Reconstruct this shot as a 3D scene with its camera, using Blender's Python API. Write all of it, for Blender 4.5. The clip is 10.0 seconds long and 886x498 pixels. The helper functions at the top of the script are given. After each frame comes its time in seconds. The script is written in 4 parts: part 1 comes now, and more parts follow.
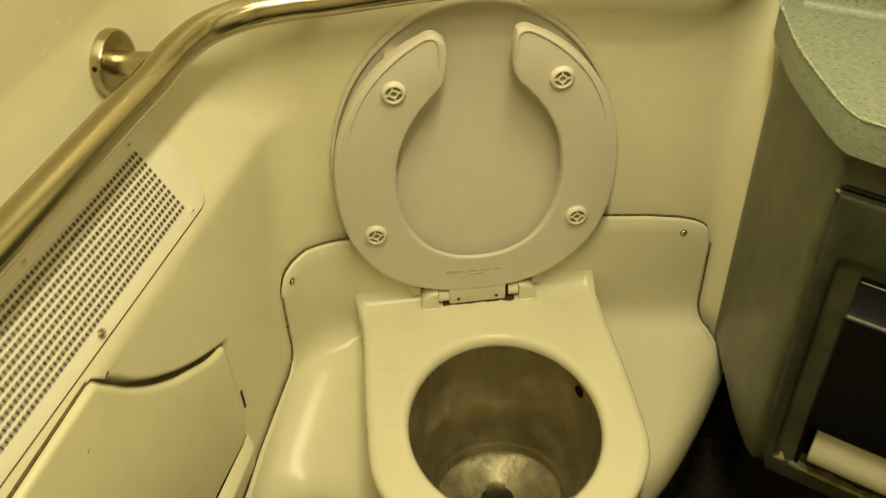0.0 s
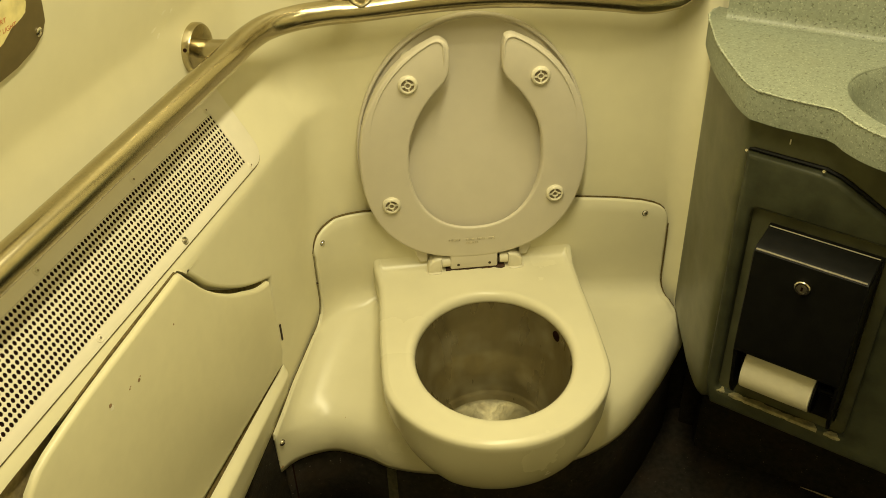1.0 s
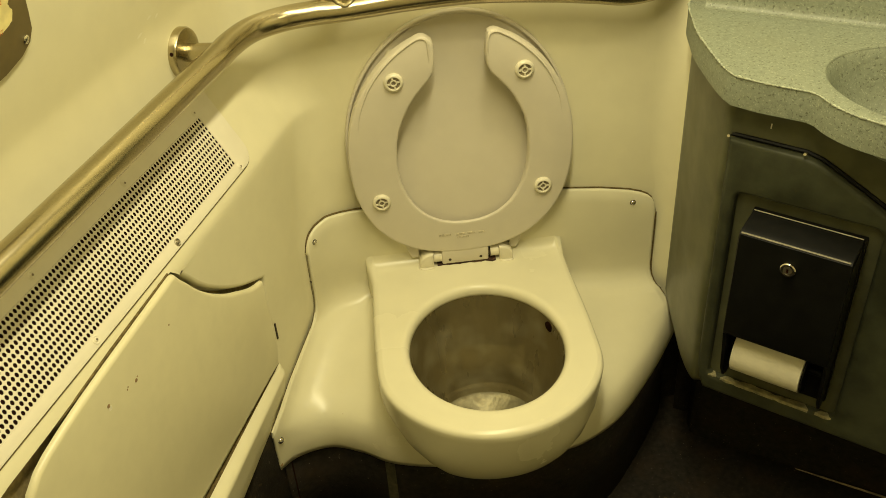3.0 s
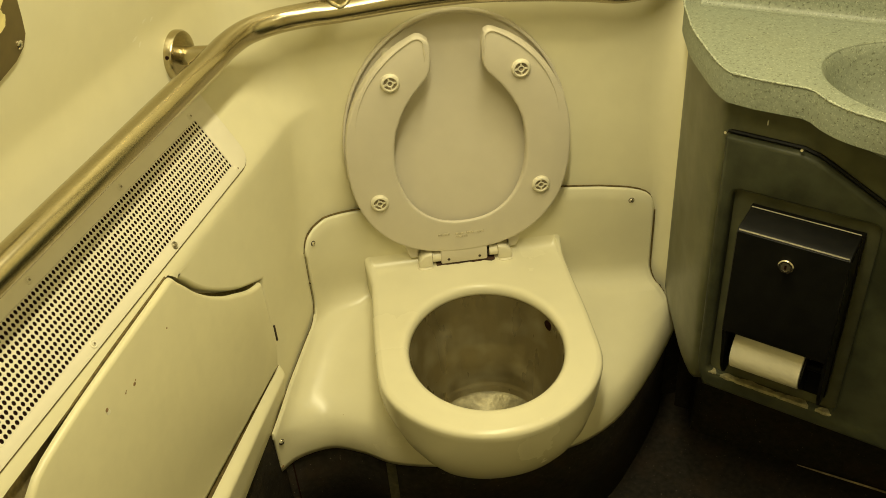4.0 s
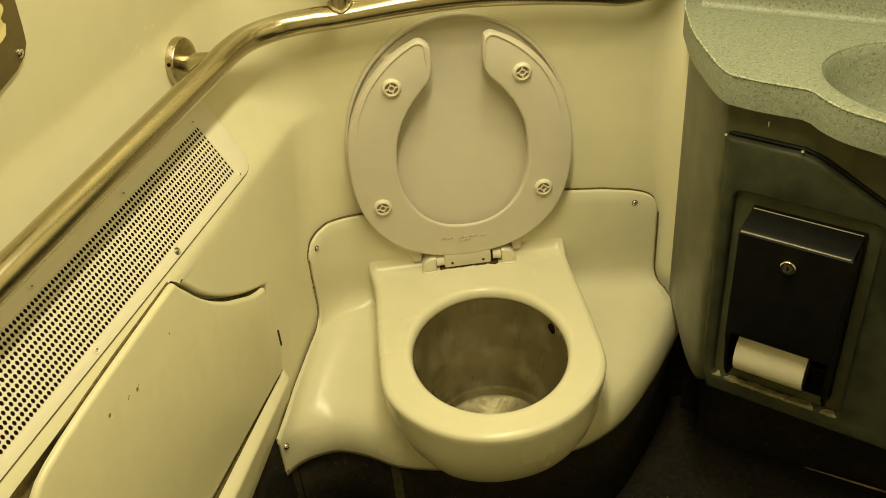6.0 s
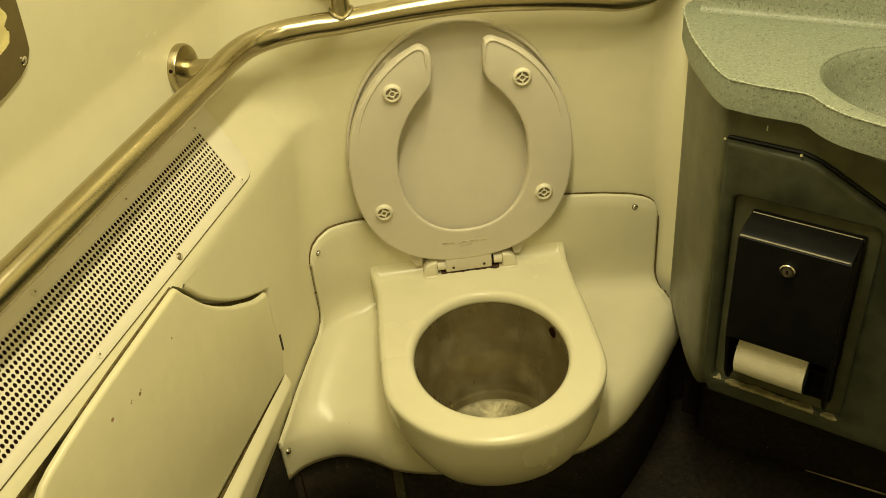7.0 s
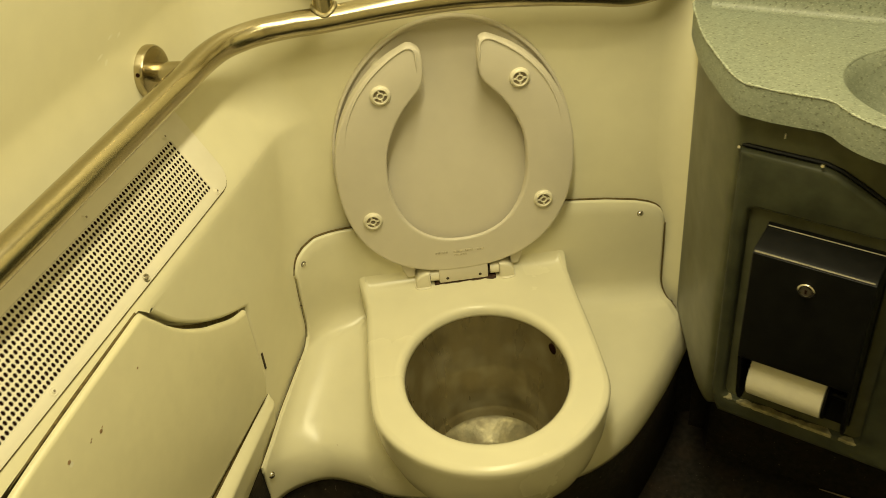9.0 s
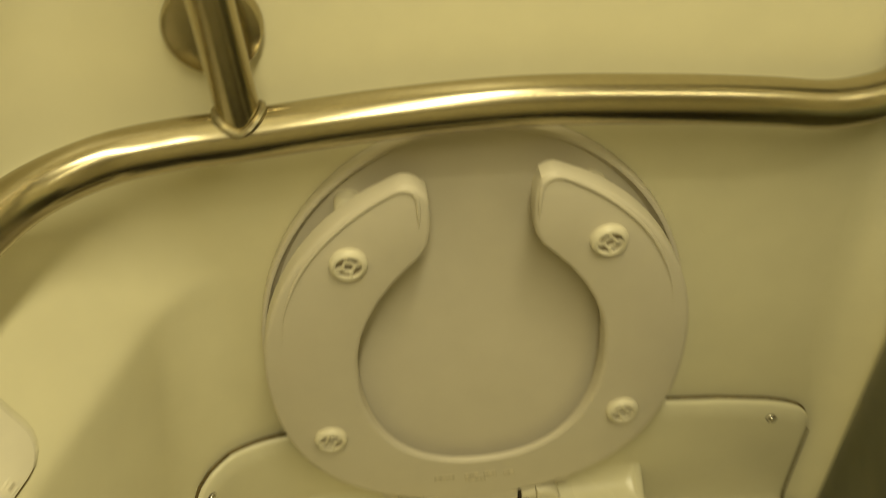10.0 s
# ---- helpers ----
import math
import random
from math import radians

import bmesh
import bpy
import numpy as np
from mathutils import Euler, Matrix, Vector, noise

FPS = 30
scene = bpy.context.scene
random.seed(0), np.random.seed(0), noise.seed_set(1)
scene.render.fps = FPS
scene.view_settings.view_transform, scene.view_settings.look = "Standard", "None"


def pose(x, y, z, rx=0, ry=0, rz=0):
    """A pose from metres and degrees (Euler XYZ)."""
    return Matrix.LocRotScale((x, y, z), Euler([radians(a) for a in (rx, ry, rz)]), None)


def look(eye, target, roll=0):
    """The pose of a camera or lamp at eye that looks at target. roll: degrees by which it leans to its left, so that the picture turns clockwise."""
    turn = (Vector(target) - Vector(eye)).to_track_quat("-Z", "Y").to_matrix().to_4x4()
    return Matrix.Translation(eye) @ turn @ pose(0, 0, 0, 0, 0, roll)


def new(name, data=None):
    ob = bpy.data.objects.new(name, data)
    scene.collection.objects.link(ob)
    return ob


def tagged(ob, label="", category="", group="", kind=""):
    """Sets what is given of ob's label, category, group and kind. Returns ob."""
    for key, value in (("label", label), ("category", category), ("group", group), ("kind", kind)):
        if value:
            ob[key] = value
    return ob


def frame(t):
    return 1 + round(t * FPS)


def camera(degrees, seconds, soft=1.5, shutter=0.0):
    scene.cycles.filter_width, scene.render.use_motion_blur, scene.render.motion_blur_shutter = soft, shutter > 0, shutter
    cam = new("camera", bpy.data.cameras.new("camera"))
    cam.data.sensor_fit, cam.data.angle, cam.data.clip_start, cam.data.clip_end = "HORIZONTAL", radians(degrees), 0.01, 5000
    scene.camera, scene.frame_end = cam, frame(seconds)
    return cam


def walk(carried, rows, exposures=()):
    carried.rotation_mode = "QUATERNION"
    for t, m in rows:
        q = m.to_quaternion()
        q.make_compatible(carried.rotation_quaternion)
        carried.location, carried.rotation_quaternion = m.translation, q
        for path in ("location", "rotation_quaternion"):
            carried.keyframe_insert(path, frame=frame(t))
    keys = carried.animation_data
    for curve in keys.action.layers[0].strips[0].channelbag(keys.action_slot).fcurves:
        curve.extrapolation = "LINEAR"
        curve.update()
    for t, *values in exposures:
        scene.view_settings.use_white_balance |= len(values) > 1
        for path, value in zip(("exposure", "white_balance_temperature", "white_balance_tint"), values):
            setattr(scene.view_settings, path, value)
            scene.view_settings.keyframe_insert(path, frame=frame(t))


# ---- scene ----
cam = camera(51.5, 10.0, soft=0.75, shutter=0.3)
PATH = [
    (0, (0.085, 0.041, 1.463), (0.216, 1.543, 0.149), -2.5),
    (0.1, (0.083, -0.035, 1.463), (0.211, 1.497, 0.183), -2.3),
    (0.5, (0.082, -0.232, 1.502), (0.184, 1.346, 0.277), -2.0),
    (1, (0.068, -0.31, 1.51), (0.184, 1.3, 0.33), -2.2),
    (1.5, (0.065, -0.333, 1.511), (0.193, 1.283, 0.339), -2.5),
    (2, (0.068, -0.332, 1.512), (0.197, 1.283, 0.34), -2.8),
    (2.5, (0.071, -0.331, 1.512), (0.198, 1.28, 0.334), -3.3),
    (4, (0.083, -0.33, 1.513), (0.201, 1.279, 0.331), -4.6),
    (4.5, (0.086, -0.331, 1.513), (0.198, 1.278, 0.33), -4.8),
    (5, (0.089, -0.332, 1.514), (0.194, 1.278, 0.332), -5.2),
    (5.5, (0.093, -0.332, 1.513), (0.193, 1.28, 0.334), -5.3),
    (7, (0.097, -0.34, 1.517), (0.191, 1.284, 0.352), -5.7),
    (7.5, (0.098, -0.338, 1.516), (0.192, 1.285, 0.352), -5.7),
    (8, (0.098, -0.335, 1.517), (0.197, 1.286, 0.349), -5.8),
    (8.5, (0.106, -0.32, 1.513), (0.197, 1.299, 0.343), -6.1),
    (9, (0.124, -0.234, 1.494), (0.208, 1.37, 0.302), -6.0),
    (9.2, (0.122, -0.128, 1.47), (0.187, 1.443, 0.234), -5.9),
    (9.5, (0.096, 0.101, 1.431), (0.232, 1.642, 0.163), -2.9),
    (9.6, (0.102, 0.18, 1.431), (0.258, 1.706, 0.149), -2.5),
    (9.7, (0.109, 0.256, 1.422), (0.265, 1.771, 0.127), -2.6),
    (9.8, (0.112, 0.332, 1.414), (0.277, 1.82, 0.088), -1.9),
    (9.9, (0.134, 0.415, 1.387), (0.281, 1.896, 0.051), -2.0),
    (10, (0.162, 0.507, 1.365), (0.259, 1.974, 0.009), -2.7),
]
EXPOSURES = [(0.0, -0.12), (0.6, 0.0), (9.2, 0.0), (9.5, -0.10), (9.75, -0.18), (10.0, -0.48)]
walk(cam, [(t, look(eye, target, roll)) for t, eye, target, roll in PATH], EXPOSURES)

# ---- light and exposure ----
world = bpy.data.worlds.new("dim_room")
scene.world = world
world.use_nodes = True
world.node_tree.nodes["Background"].inputs[0].default_value = (0.02, 0.018, 0.012, 1)
world.node_tree.nodes["Background"].inputs[1].default_value = 0.3

WARM = (1.0, 0.895, 0.532)


def area_lamp(name, m, sx, sy, watts, colour=WARM):
    data = bpy.data.lights.new(name, "AREA")
    data.shape, data.size, data.size_y, data.energy, data.color = "RECTANGLE", sx, sy, watts, colour
    ob = new(name, data)
    ob.matrix_world = m
    return ob


area_lamp("ceiling_light", pose(0.222, 0.38, 2.03, 0, 0, -20.4), 0.10, 1.05, 20.8)
area_lamp("vanity_light", pose(0.95, 0.40, 2.03, 0, 0, 0), 0.80, 0.03, 3.4)

# ---- materials ----


def material(name, base, rough=0.5, metal=0.0, spread=0.08, grain=60.0, bump=0.02, bump_scale=200.0, stain=None, stain_scale=6.0,
             stain_amount=0.3, brushed=None, rough_spread=0.12, gloss=0.5):
    mat = bpy.data.materials.new(name)
    mat.use_nodes = True
    nt = mat.node_tree
    bsdf = nt.nodes["Principled BSDF"]
    bsdf.inputs["Roughness"].default_value = rough
    bsdf.inputs["Metallic"].default_value = metal
    bsdf.inputs["Specular IOR Level"].default_value = gloss
    tex = nt.nodes.new("ShaderNodeTexCoord")
    mapping = nt.nodes.new("ShaderNodeMapping")
    nt.links.new(tex.outputs["Object"], mapping.inputs["Vector"])
    if brushed:
        mapping.inputs["Scale"].default_value = brushed

    def noise_tex(scale, detail=4.0):
        n = nt.nodes.new("ShaderNodeTexNoise")
        n.inputs["Scale"].default_value = scale
        n.inputs["Detail"].default_value = detail
        nt.links.new(mapping.outputs[0], n.inputs["Vector"])
        return n

    fine, broad = noise_tex(grain), noise_tex(stain_scale, 6.0)
    ramp = nt.nodes.new("ShaderNodeValToRGB")
    lo = [c * (1 - spread) for c in base]
    hi = [min(1.0, c * (1 + spread)) for c in base]
    ramp.color_ramp.elements[0].position, ramp.color_ramp.elements[1].position = 0.3, 0.7
    ramp.color_ramp.elements[0].color, ramp.color_ramp.elements[1].color = (*lo, 1), (*hi, 1)
    nt.links.new(fine.outputs["Fac"], ramp.inputs[0])
    colour = ramp.outputs[0]
    if stain:
        mask = nt.nodes.new("ShaderNodeValToRGB")
        mask.color_ramp.elements[0].position, mask.color_ramp.elements[1].position = 0.48, 0.75
        nt.links.new(broad.outputs["Fac"], mask.inputs[0])
        scaled = nt.nodes.new("ShaderNodeMath")
        scaled.operation = "MULTIPLY"
        scaled.inputs[1].default_value = stain_amount
        nt.links.new(mask.outputs[0], scaled.inputs[0])
        mix = nt.nodes.new("ShaderNodeMix")
        mix.data_type = "RGBA"
        nt.links.new(scaled.outputs[0], mix.inputs[0])
        nt.links.new(colour, mix.inputs[6])
        mix.inputs[7].default_value = (*stain, 1)
        colour = mix.outputs[2]
    nt.links.new(colour, bsdf.inputs["Base Color"])
    rr = nt.nodes.new("ShaderNodeMapRange")
    rr.inputs["To Min"].default_value = max(0.03, rough - rough_spread)
    rr.inputs["To Max"].default_value = min(1.0, rough + rough_spread)
    nt.links.new(broad.outputs["Fac"], rr.inputs["Value"])
    nt.links.new(rr.outputs[0], bsdf.inputs["Roughness"])
    if bump:
        bn = noise_tex(bump_scale, 3.0)
        bp = nt.nodes.new("ShaderNodeBump")
        bp.inputs["Strength"].default_value = bump
        bp.inputs["Distance"].default_value = 0.002
        nt.links.new(bn.outputs["Fac"], bp.inputs["Height"])
        nt.links.new(bp.outputs[0], bsdf.inputs["Normal"])
    return mat


def speckle(mat, layers):
    """Lays fine specks of other tints over a material: noise scale, threshold from and to, tint."""
    nt = mat.node_tree
    bsdf = nt.nodes["Principled BSDF"]
    old = bsdf.inputs["Base Color"].links[0].from_socket
    tex = nt.nodes.new("ShaderNodeTexCoord")
    for scale, low, high, tint in layers:
        n = nt.nodes.new("ShaderNodeTexNoise")
        n.inputs["Scale"].default_value = scale
        n.inputs["Detail"].default_value = 2.0
        nt.links.new(tex.outputs["Object"], n.inputs["Vector"])
        r = nt.nodes.new("ShaderNodeValToRGB")
        r.color_ramp.elements[0].position, r.color_ramp.elements[1].position = low, high
        nt.links.new(n.outputs["Fac"], r.inputs[0])
        mix = nt.nodes.new("ShaderNodeMix")
        mix.data_type = "RGBA"
        nt.links.new(r.outputs[0], mix.inputs[0])
        nt.links.new(old, mix.inputs[6])
        mix.inputs[7].default_value = (*tint, 1)
        old = mix.outputs[2]
    nt.links.new(old, bsdf.inputs["Base Color"])
    return mat


CREAM = material("cream_wall_plastic", (0.71, 0.668, 0.468), 0.38, spread=0.02, grain=25, bump=0.02, bump_scale=350, stain=(0.63, 0.57, 0.365), stain_amount=0.25, stain_scale=3)
PANEL = material("cream_panel_plastic", (0.66, 0.615, 0.408), 0.40, spread=0.025, grain=40, bump=0.025, bump_scale=350, stain=(0.55, 0.495, 0.33), stain_amount=0.3, stain_scale=5)
GELCOAT = material("cream_gelcoat", (0.668, 0.630, 0.452), 0.26, spread=0.02, grain=18, bump=0.012, bump_scale=60, stain=(0.65, 0.59, 0.40), stain_amount=0.12, stain_scale=5, rough_spread=0.05, gloss=0.34)
SEAT = material("grey_beige_seat_plastic", (0.60, 0.553, 0.445), 0.42, spread=0.02, grain=30, bump=0.02, bump_scale=250, stain=(0.535, 0.485, 0.385), stain_amount=0.2, stain_scale=8)
HINGE = material("pale_hinge_plastic", (0.68, 0.635, 0.485), 0.35, spread=0.03, grain=60)
VENT = material("painted_vent_plate", (0.735, 0.69, 0.555), 0.40, spread=0.02, grain=50, bump=0.02, bump_scale=300, stain=(0.64, 0.59, 0.455), stain_amount=0.3, stain_scale=12)
STEEL = material("brushed_steel_tube", (0.46, 0.405, 0.265), 0.225, metal=1.0, spread=0.05, grain=250, bump=0.02, bump_scale=420, rough_spread=0.03)
WELD = material("dull_weld_steel", (0.34, 0.30, 0.19), 0.45, metal=1.0, spread=0.3, grain=180, bump=0.5, bump_scale=260)
# Soft pale clouds over the soiled steel paint its blurred reflections.
BOWLSTEEL = speckle(material("soiled_bowl_steel_and_glare", (0.25, 0.208, 0.106), 0.30, metal=0.5, spread=0.12, grain=22, bump=0.35, bump_scale=30, stain=(0.33, 0.29, 0.175), stain_amount=0.5, stain_scale=24, rough_spread=0.12, brushed=(1.2, 1.2, 0.42)),
                    ((13.0, 0.50, 0.78, (0.46, 0.41, 0.26)),))
BOWLFLOOR = material("mottled_floor_steel", (0.23, 0.205, 0.12), 0.44, metal=0.5, spread=0.35, grain=45, bump=0.7, bump_scale=55, stain=(0.13, 0.105, 0.055), stain_amount=0.8, stain_scale=26, rough_spread=0.2)
SCREW = material("dull_screw_metal", (0.45, 0.42, 0.34), 0.35, metal=1.0, spread=0.2, grain=300)
CAKED = material("caked_red_brown_grime", (0.055, 0.026, 0.014), 0.7, spread=0.5, grain=160, bump=0.4)
# Colours the seams and also the painted shade beside the hatch.
GAP = material("brown_seam_and_shade", (0.12, 0.088, 0.034), 0.8, spread=0.4, grain=140, gloss=0.2)
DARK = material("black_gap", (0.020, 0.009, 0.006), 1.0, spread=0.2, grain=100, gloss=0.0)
SOCKET = material("bumper_socket", (0.24, 0.20, 0.13), 0.6, spread=0.25, grain=200)
BROWN = material("dark_brown_gap_dirt", (0.05, 0.035, 0.02), 0.8, spread=0.3, grain=150)
POCKET_SHADE = material("tan_pocket_shade", (0.27, 0.215, 0.105), 0.8, spread=0.3, grain=120, gloss=0.2)
RUBBER = speckle(material("black_floor_rubber", (0.0165, 0.014, 0.0105), 0.62, spread=0.4, grain=90, bump=0.3, bump_scale=250, stain=(0.030, 0.019, 0.0105), stain_amount=0.6, stain_scale=14, gloss=0.15), ((190.0, 0.70, 0.76, (0.13, 0.11, 0.08)),))
SEAM = material("dull_rubber_seam", (0.066, 0.060, 0.030), 0.6, spread=0.4, grain=120, bump=0.2)
CABINET = material("dark_green_grey_plastic", (0.080, 0.080, 0.041), 0.38, spread=0.22, grain=30, bump=0.05, bump_scale=300, stain=(0.095, 0.098, 0.064), stain_amount=0.45, stain_scale=10, rough_spread=0.12)
# Darker copy of the cabinet plastic; the front's shade is in its colour.
FRONT = material("shaded_textured_front_plastic", (0.042, 0.045, 0.026), 0.46, spread=0.3, grain=26, bump=0.12, bump_scale=260, stain=(0.060, 0.062, 0.038), stain_amount=0.5, stain_scale=11, rough_spread=0.12, gloss=0.2)
BLACK = material("black_dispenser_plastic", (0.007, 0.007, 0.006), 0.38, spread=0.2, grain=50, bump=0.02, bump_scale=300, gloss=0.10)
CHROME = material("chrome", (0.75, 0.72, 0.65), 0.16, metal=1.0, spread=0.05, grain=200)
PAPER = material("toilet_paper", (0.72, 0.68, 0.54), 0.9, spread=0.03, grain=80, bump=0.25, bump_scale=260)
WORN = material("worn_bare_ledge", (0.27, 0.24, 0.125), 0.5, spread=0.4, grain=110, bump=0.3, bump_scale=200, stain=(0.06, 0.055, 0.032), stain_amount=0.95, stain_scale=42)
STRIP = material("dull_floor_strip", (0.30, 0.24, 0.15), 0.5, spread=0.5, grain=70)
SCUFF = material("pale_rubbed_plastic", (0.78, 0.745, 0.58), 0.5, spread=0.06, grain=200)
CHIP = material("tan_paint_chip", (0.30, 0.19, 0.09), 0.7, spread=0.3, grain=300)
MARK = material("mark_dirt", (0.50, 0.45, 0.335), 0.6, spread=0.35, grain=300)
BRONZE = material("bronze_sign_plate", (0.17, 0.130, 0.052), 0.45, metal=0.4, spread=0.08, grain=60)
STICKER = material("yellowed_sticker", (0.76, 0.66, 0.30), 0.6, spread=0.15, grain=60, stain=(0.78, 0.72, 0.44), stain_amount=0.6, stain_scale=30)
RED = material("faded_orange_red_print", (0.52, 0.13, 0.04), 0.6, spread=0.2, grain=90)
SOLID = speckle(material("speckled_solid_surface", (0.212, 0.236, 0.180), 0.46, spread=0.12, grain=140, bump=0.03, bump_scale=300, stain=(0.18, 0.185, 0.125), stain_amount=0.5, stain_scale=9),
                ((270.0, 0.585, 0.70, (0.100, 0.108, 0.072)), (380.0, 0.58, 0.70, (0.325, 0.35, 0.268))))
EDGEWEAR = material("scuffed_pale_edge", (0.33, 0.355, 0.27), 0.5, spread=0.35, grain=260, bump=0.5, bump_scale=260)
CEIL = material("ceiling_plastic", (0.70, 0.67, 0.58), 0.5, spread=0.02, grain=20)

# ---- helpers for meshes ----
A = radians(20.4)
CA, SA = math.cos(A), math.sin(A)


def on_wall(s, n, z):
    """Left wall's own frame: s along it towards the corner, n into the room, z up."""
    return Vector((n * CA + s * SA, -n * SA + s * CA, z))


def on_cabinet(s, d, z):
    """The vanity front's frame: s along it, d out of it (greater is nearer the room), z up."""
    return Vector((0.760 * s - 0.650 * d, -0.650 * s - 0.760 * d, z))


def finish(bm, name, mat, smooth=True, sharp=40):
    me = bpy.data.meshes.new(name)
    bm.to_mesh(me)
    bm.free()
    me.materials.append(mat)
    for p in me.polygons:
        p.use_smooth = smooth
    if smooth:
        me.set_sharp_from_angle(angle=radians(sharp))
    return me


def part(name, bm, mat, parent, label="", smooth=True, sharp=40):
    ob = new(name, finish(bm, name, mat, smooth, sharp))
    ob.parent = parent
    if parent.parent is None:
        ob.matrix_parent_inverse = Matrix.Translation(-parent.location)
    if label:
        tagged(ob, label)
    return ob


def thing(name, at, label, category, group="", kind=""):
    ob = new(name)
    ob.location = at
    ob.empty_display_size = 0.05
    return tagged(ob, label, category, group, kind)


def structure(name, bm, mat, label, category, smooth=True, sharp=40):
    return tagged(new(name, finish(bm, name, mat, smooth, sharp)), label, category, "", "structure")


def grid(rows, closed=False, cap=False):
    """A sheet through rows of points; closed joins each row's end to its start."""
    bm = bmesh.new()
    vs = [[bm.verts.new(p) for p in row] for row in rows]
    k = len(rows[0])
    for r in range(len(rows) - 1):
        for c in range(k if closed else k - 1):
            d = (c + 1) % k
            bm.faces.new((vs[r][c], vs[r][d], vs[r + 1][d], vs[r + 1][c]))
    if cap:
        bm.faces.new(list(reversed(vs[0])))
        bm.faces.new(vs[-1])
    bmesh.ops.recalc_face_normals(bm, faces=bm.faces)
    return bm


def tube(points, radius, seg=18, cap=True):
    pts = [Vector(p) for p in points]
    rows = []
    side = None
    for i, p in enumerate(pts):
        t = (pts[min(i + 1, len(pts) - 1)] - pts[max(i - 1, 0)]).normalized()
        if side is None:
            side = t.cross(Vector((0.13, 0.2, 1)) if abs(t.z) < 0.9 else Vector((1, 0, 0))).normalized()
        side = (side - t * side.dot(t)).normalized()
        up = t.cross(side)
        r = radius[i] if isinstance(radius, (list, tuple)) else radius
        rows.append([p + (side * math.cos(2 * math.pi * k / seg) + up * math.sin(2 * math.pi * k / seg)) * r for k in range(seg)])
    return grid(rows, True, cap)


def lathe(centre, axis, profile, seg=28):
    """Turned shape: profile of (distance along the axis, radius)."""
    axis = Vector(axis).normalized()
    side = axis.cross(Vector((0, 0, 1)) if abs(axis.z) < 0.9 else Vector((1, 0, 0))).normalized()
    up = axis.cross(side)
    rows = [[Vector(centre) + axis * h + (side * math.cos(2 * math.pi * k / seg) + up * math.sin(2 * math.pi * k / seg)) * max(r, 1e-5) for k in range(seg)]
            for h, r in profile]
    return grid(rows, True, True)


def spline(ctrl, per=8, closed=False):
    pts = [Vector(p) for p in ctrl]
    out = []
    n = len(pts)
    for i in range(n if closed else n - 1):
        p0 = pts[(i - 1) % n] if closed or i > 0 else pts[0] * 2 - pts[1]
        p1, p2 = pts[i], pts[(i + 1) % n]
        p3 = pts[(i + 2) % n] if closed or i + 2 < n else p2 * 2 - p1
        for k in range(per):
            t = k / per
            out.append(0.5 * (2 * p1 + (p2 - p0) * t + (2 * p0 - 5 * p1 + 4 * p2 - p3) * t * t + (3 * p1 - p0 - 3 * p2 + p3) * t ** 3))
    if not closed:
        out.append(pts[-1])
    return out


def resample(pts, count):
    cum = [0.0]
    for a, b in zip(pts, pts[1:]):
        cum.append(cum[-1] + (b - a).length)
    out, j = [], 0
    for k in range(count):
        want = cum[-1] * k / (count - 1)
        while j < len(pts) - 2 and cum[j + 1] < want:
            j += 1
        f = (want - cum[j]) / max(1e-9, cum[j + 1] - cum[j])
        out.append(pts[j].lerp(pts[j + 1], min(1, max(0, f))))
    return out


def plate(outer, place, d0, d1, holes=(), bevel=0.0):
    """A flat piece cut to an outline: (u, v) pairs put in space by place(u, d, v), from depth d0 (back) to d1 (front)."""
    bm = bmesh.new()
    for loop in (outer, *holes):
        vs = [bm.verts.new((u, v, 0)) for u, v in loop]
        for a, b in zip(vs, vs[1:] + vs[:1]):
            bm.edges.new((a, b))
    bmesh.ops.triangle_fill(bm, use_beauty=True, use_dissolve=False, edges=bm.edges[:])
    flat = bm.faces[:]
    made = bmesh.ops.extrude_face_region(bm, geom=flat)
    for v in [g for g in made["geom"] if isinstance(g, bmesh.types.BMVert)]:
        v.co.z = 1.0
    bmesh.ops.recalc_face_normals(bm, faces=bm.faces)
    if bevel:
        rims = [e for e in bm.edges if e.verts[0].co.z > 0.5 and e.verts[1].co.z > 0.5 and e.calc_face_angle(0) > 0.6]
        for v in bm.verts:
            v.co.z *= abs(d1 - d0)
        bmesh.ops.bevel(bm, geom=rims, offset=bevel, segments=3, profile=0.5, affect="EDGES")
        for v in bm.verts:
            v.co.z /= abs(d1 - d0)
    for v in bm.verts:
        v.co = place(v.co.x, d0 + (d1 - d0) * v.co.z, v.co.y)
    bmesh.ops.recalc_face_normals(bm, faces=bm.faces)
    return bm


def block(lo, hi, place=None, bevel=0.0, seg=2):
    """A box between two corners, its edges rounded, put in space by place."""
    bm = bmesh.new()
    bmesh.ops.create_cube(bm, size=1.0)
    for v in bm.verts:
        v.co = Vector([lo[i] + (hi[i] - lo[i]) * (v.co[i] + 0.5) for i in range(3)])
    if bevel:
        bmesh.ops.bevel(bm, geom=bm.edges[:], offset=bevel, segments=seg, profile=0.5, affect="EDGES")
    if place:
        for v in bm.verts:
            v.co = place(*v.co)
        bmesh.ops.recalc_face_normals(bm, faces=bm.faces)
    return bm


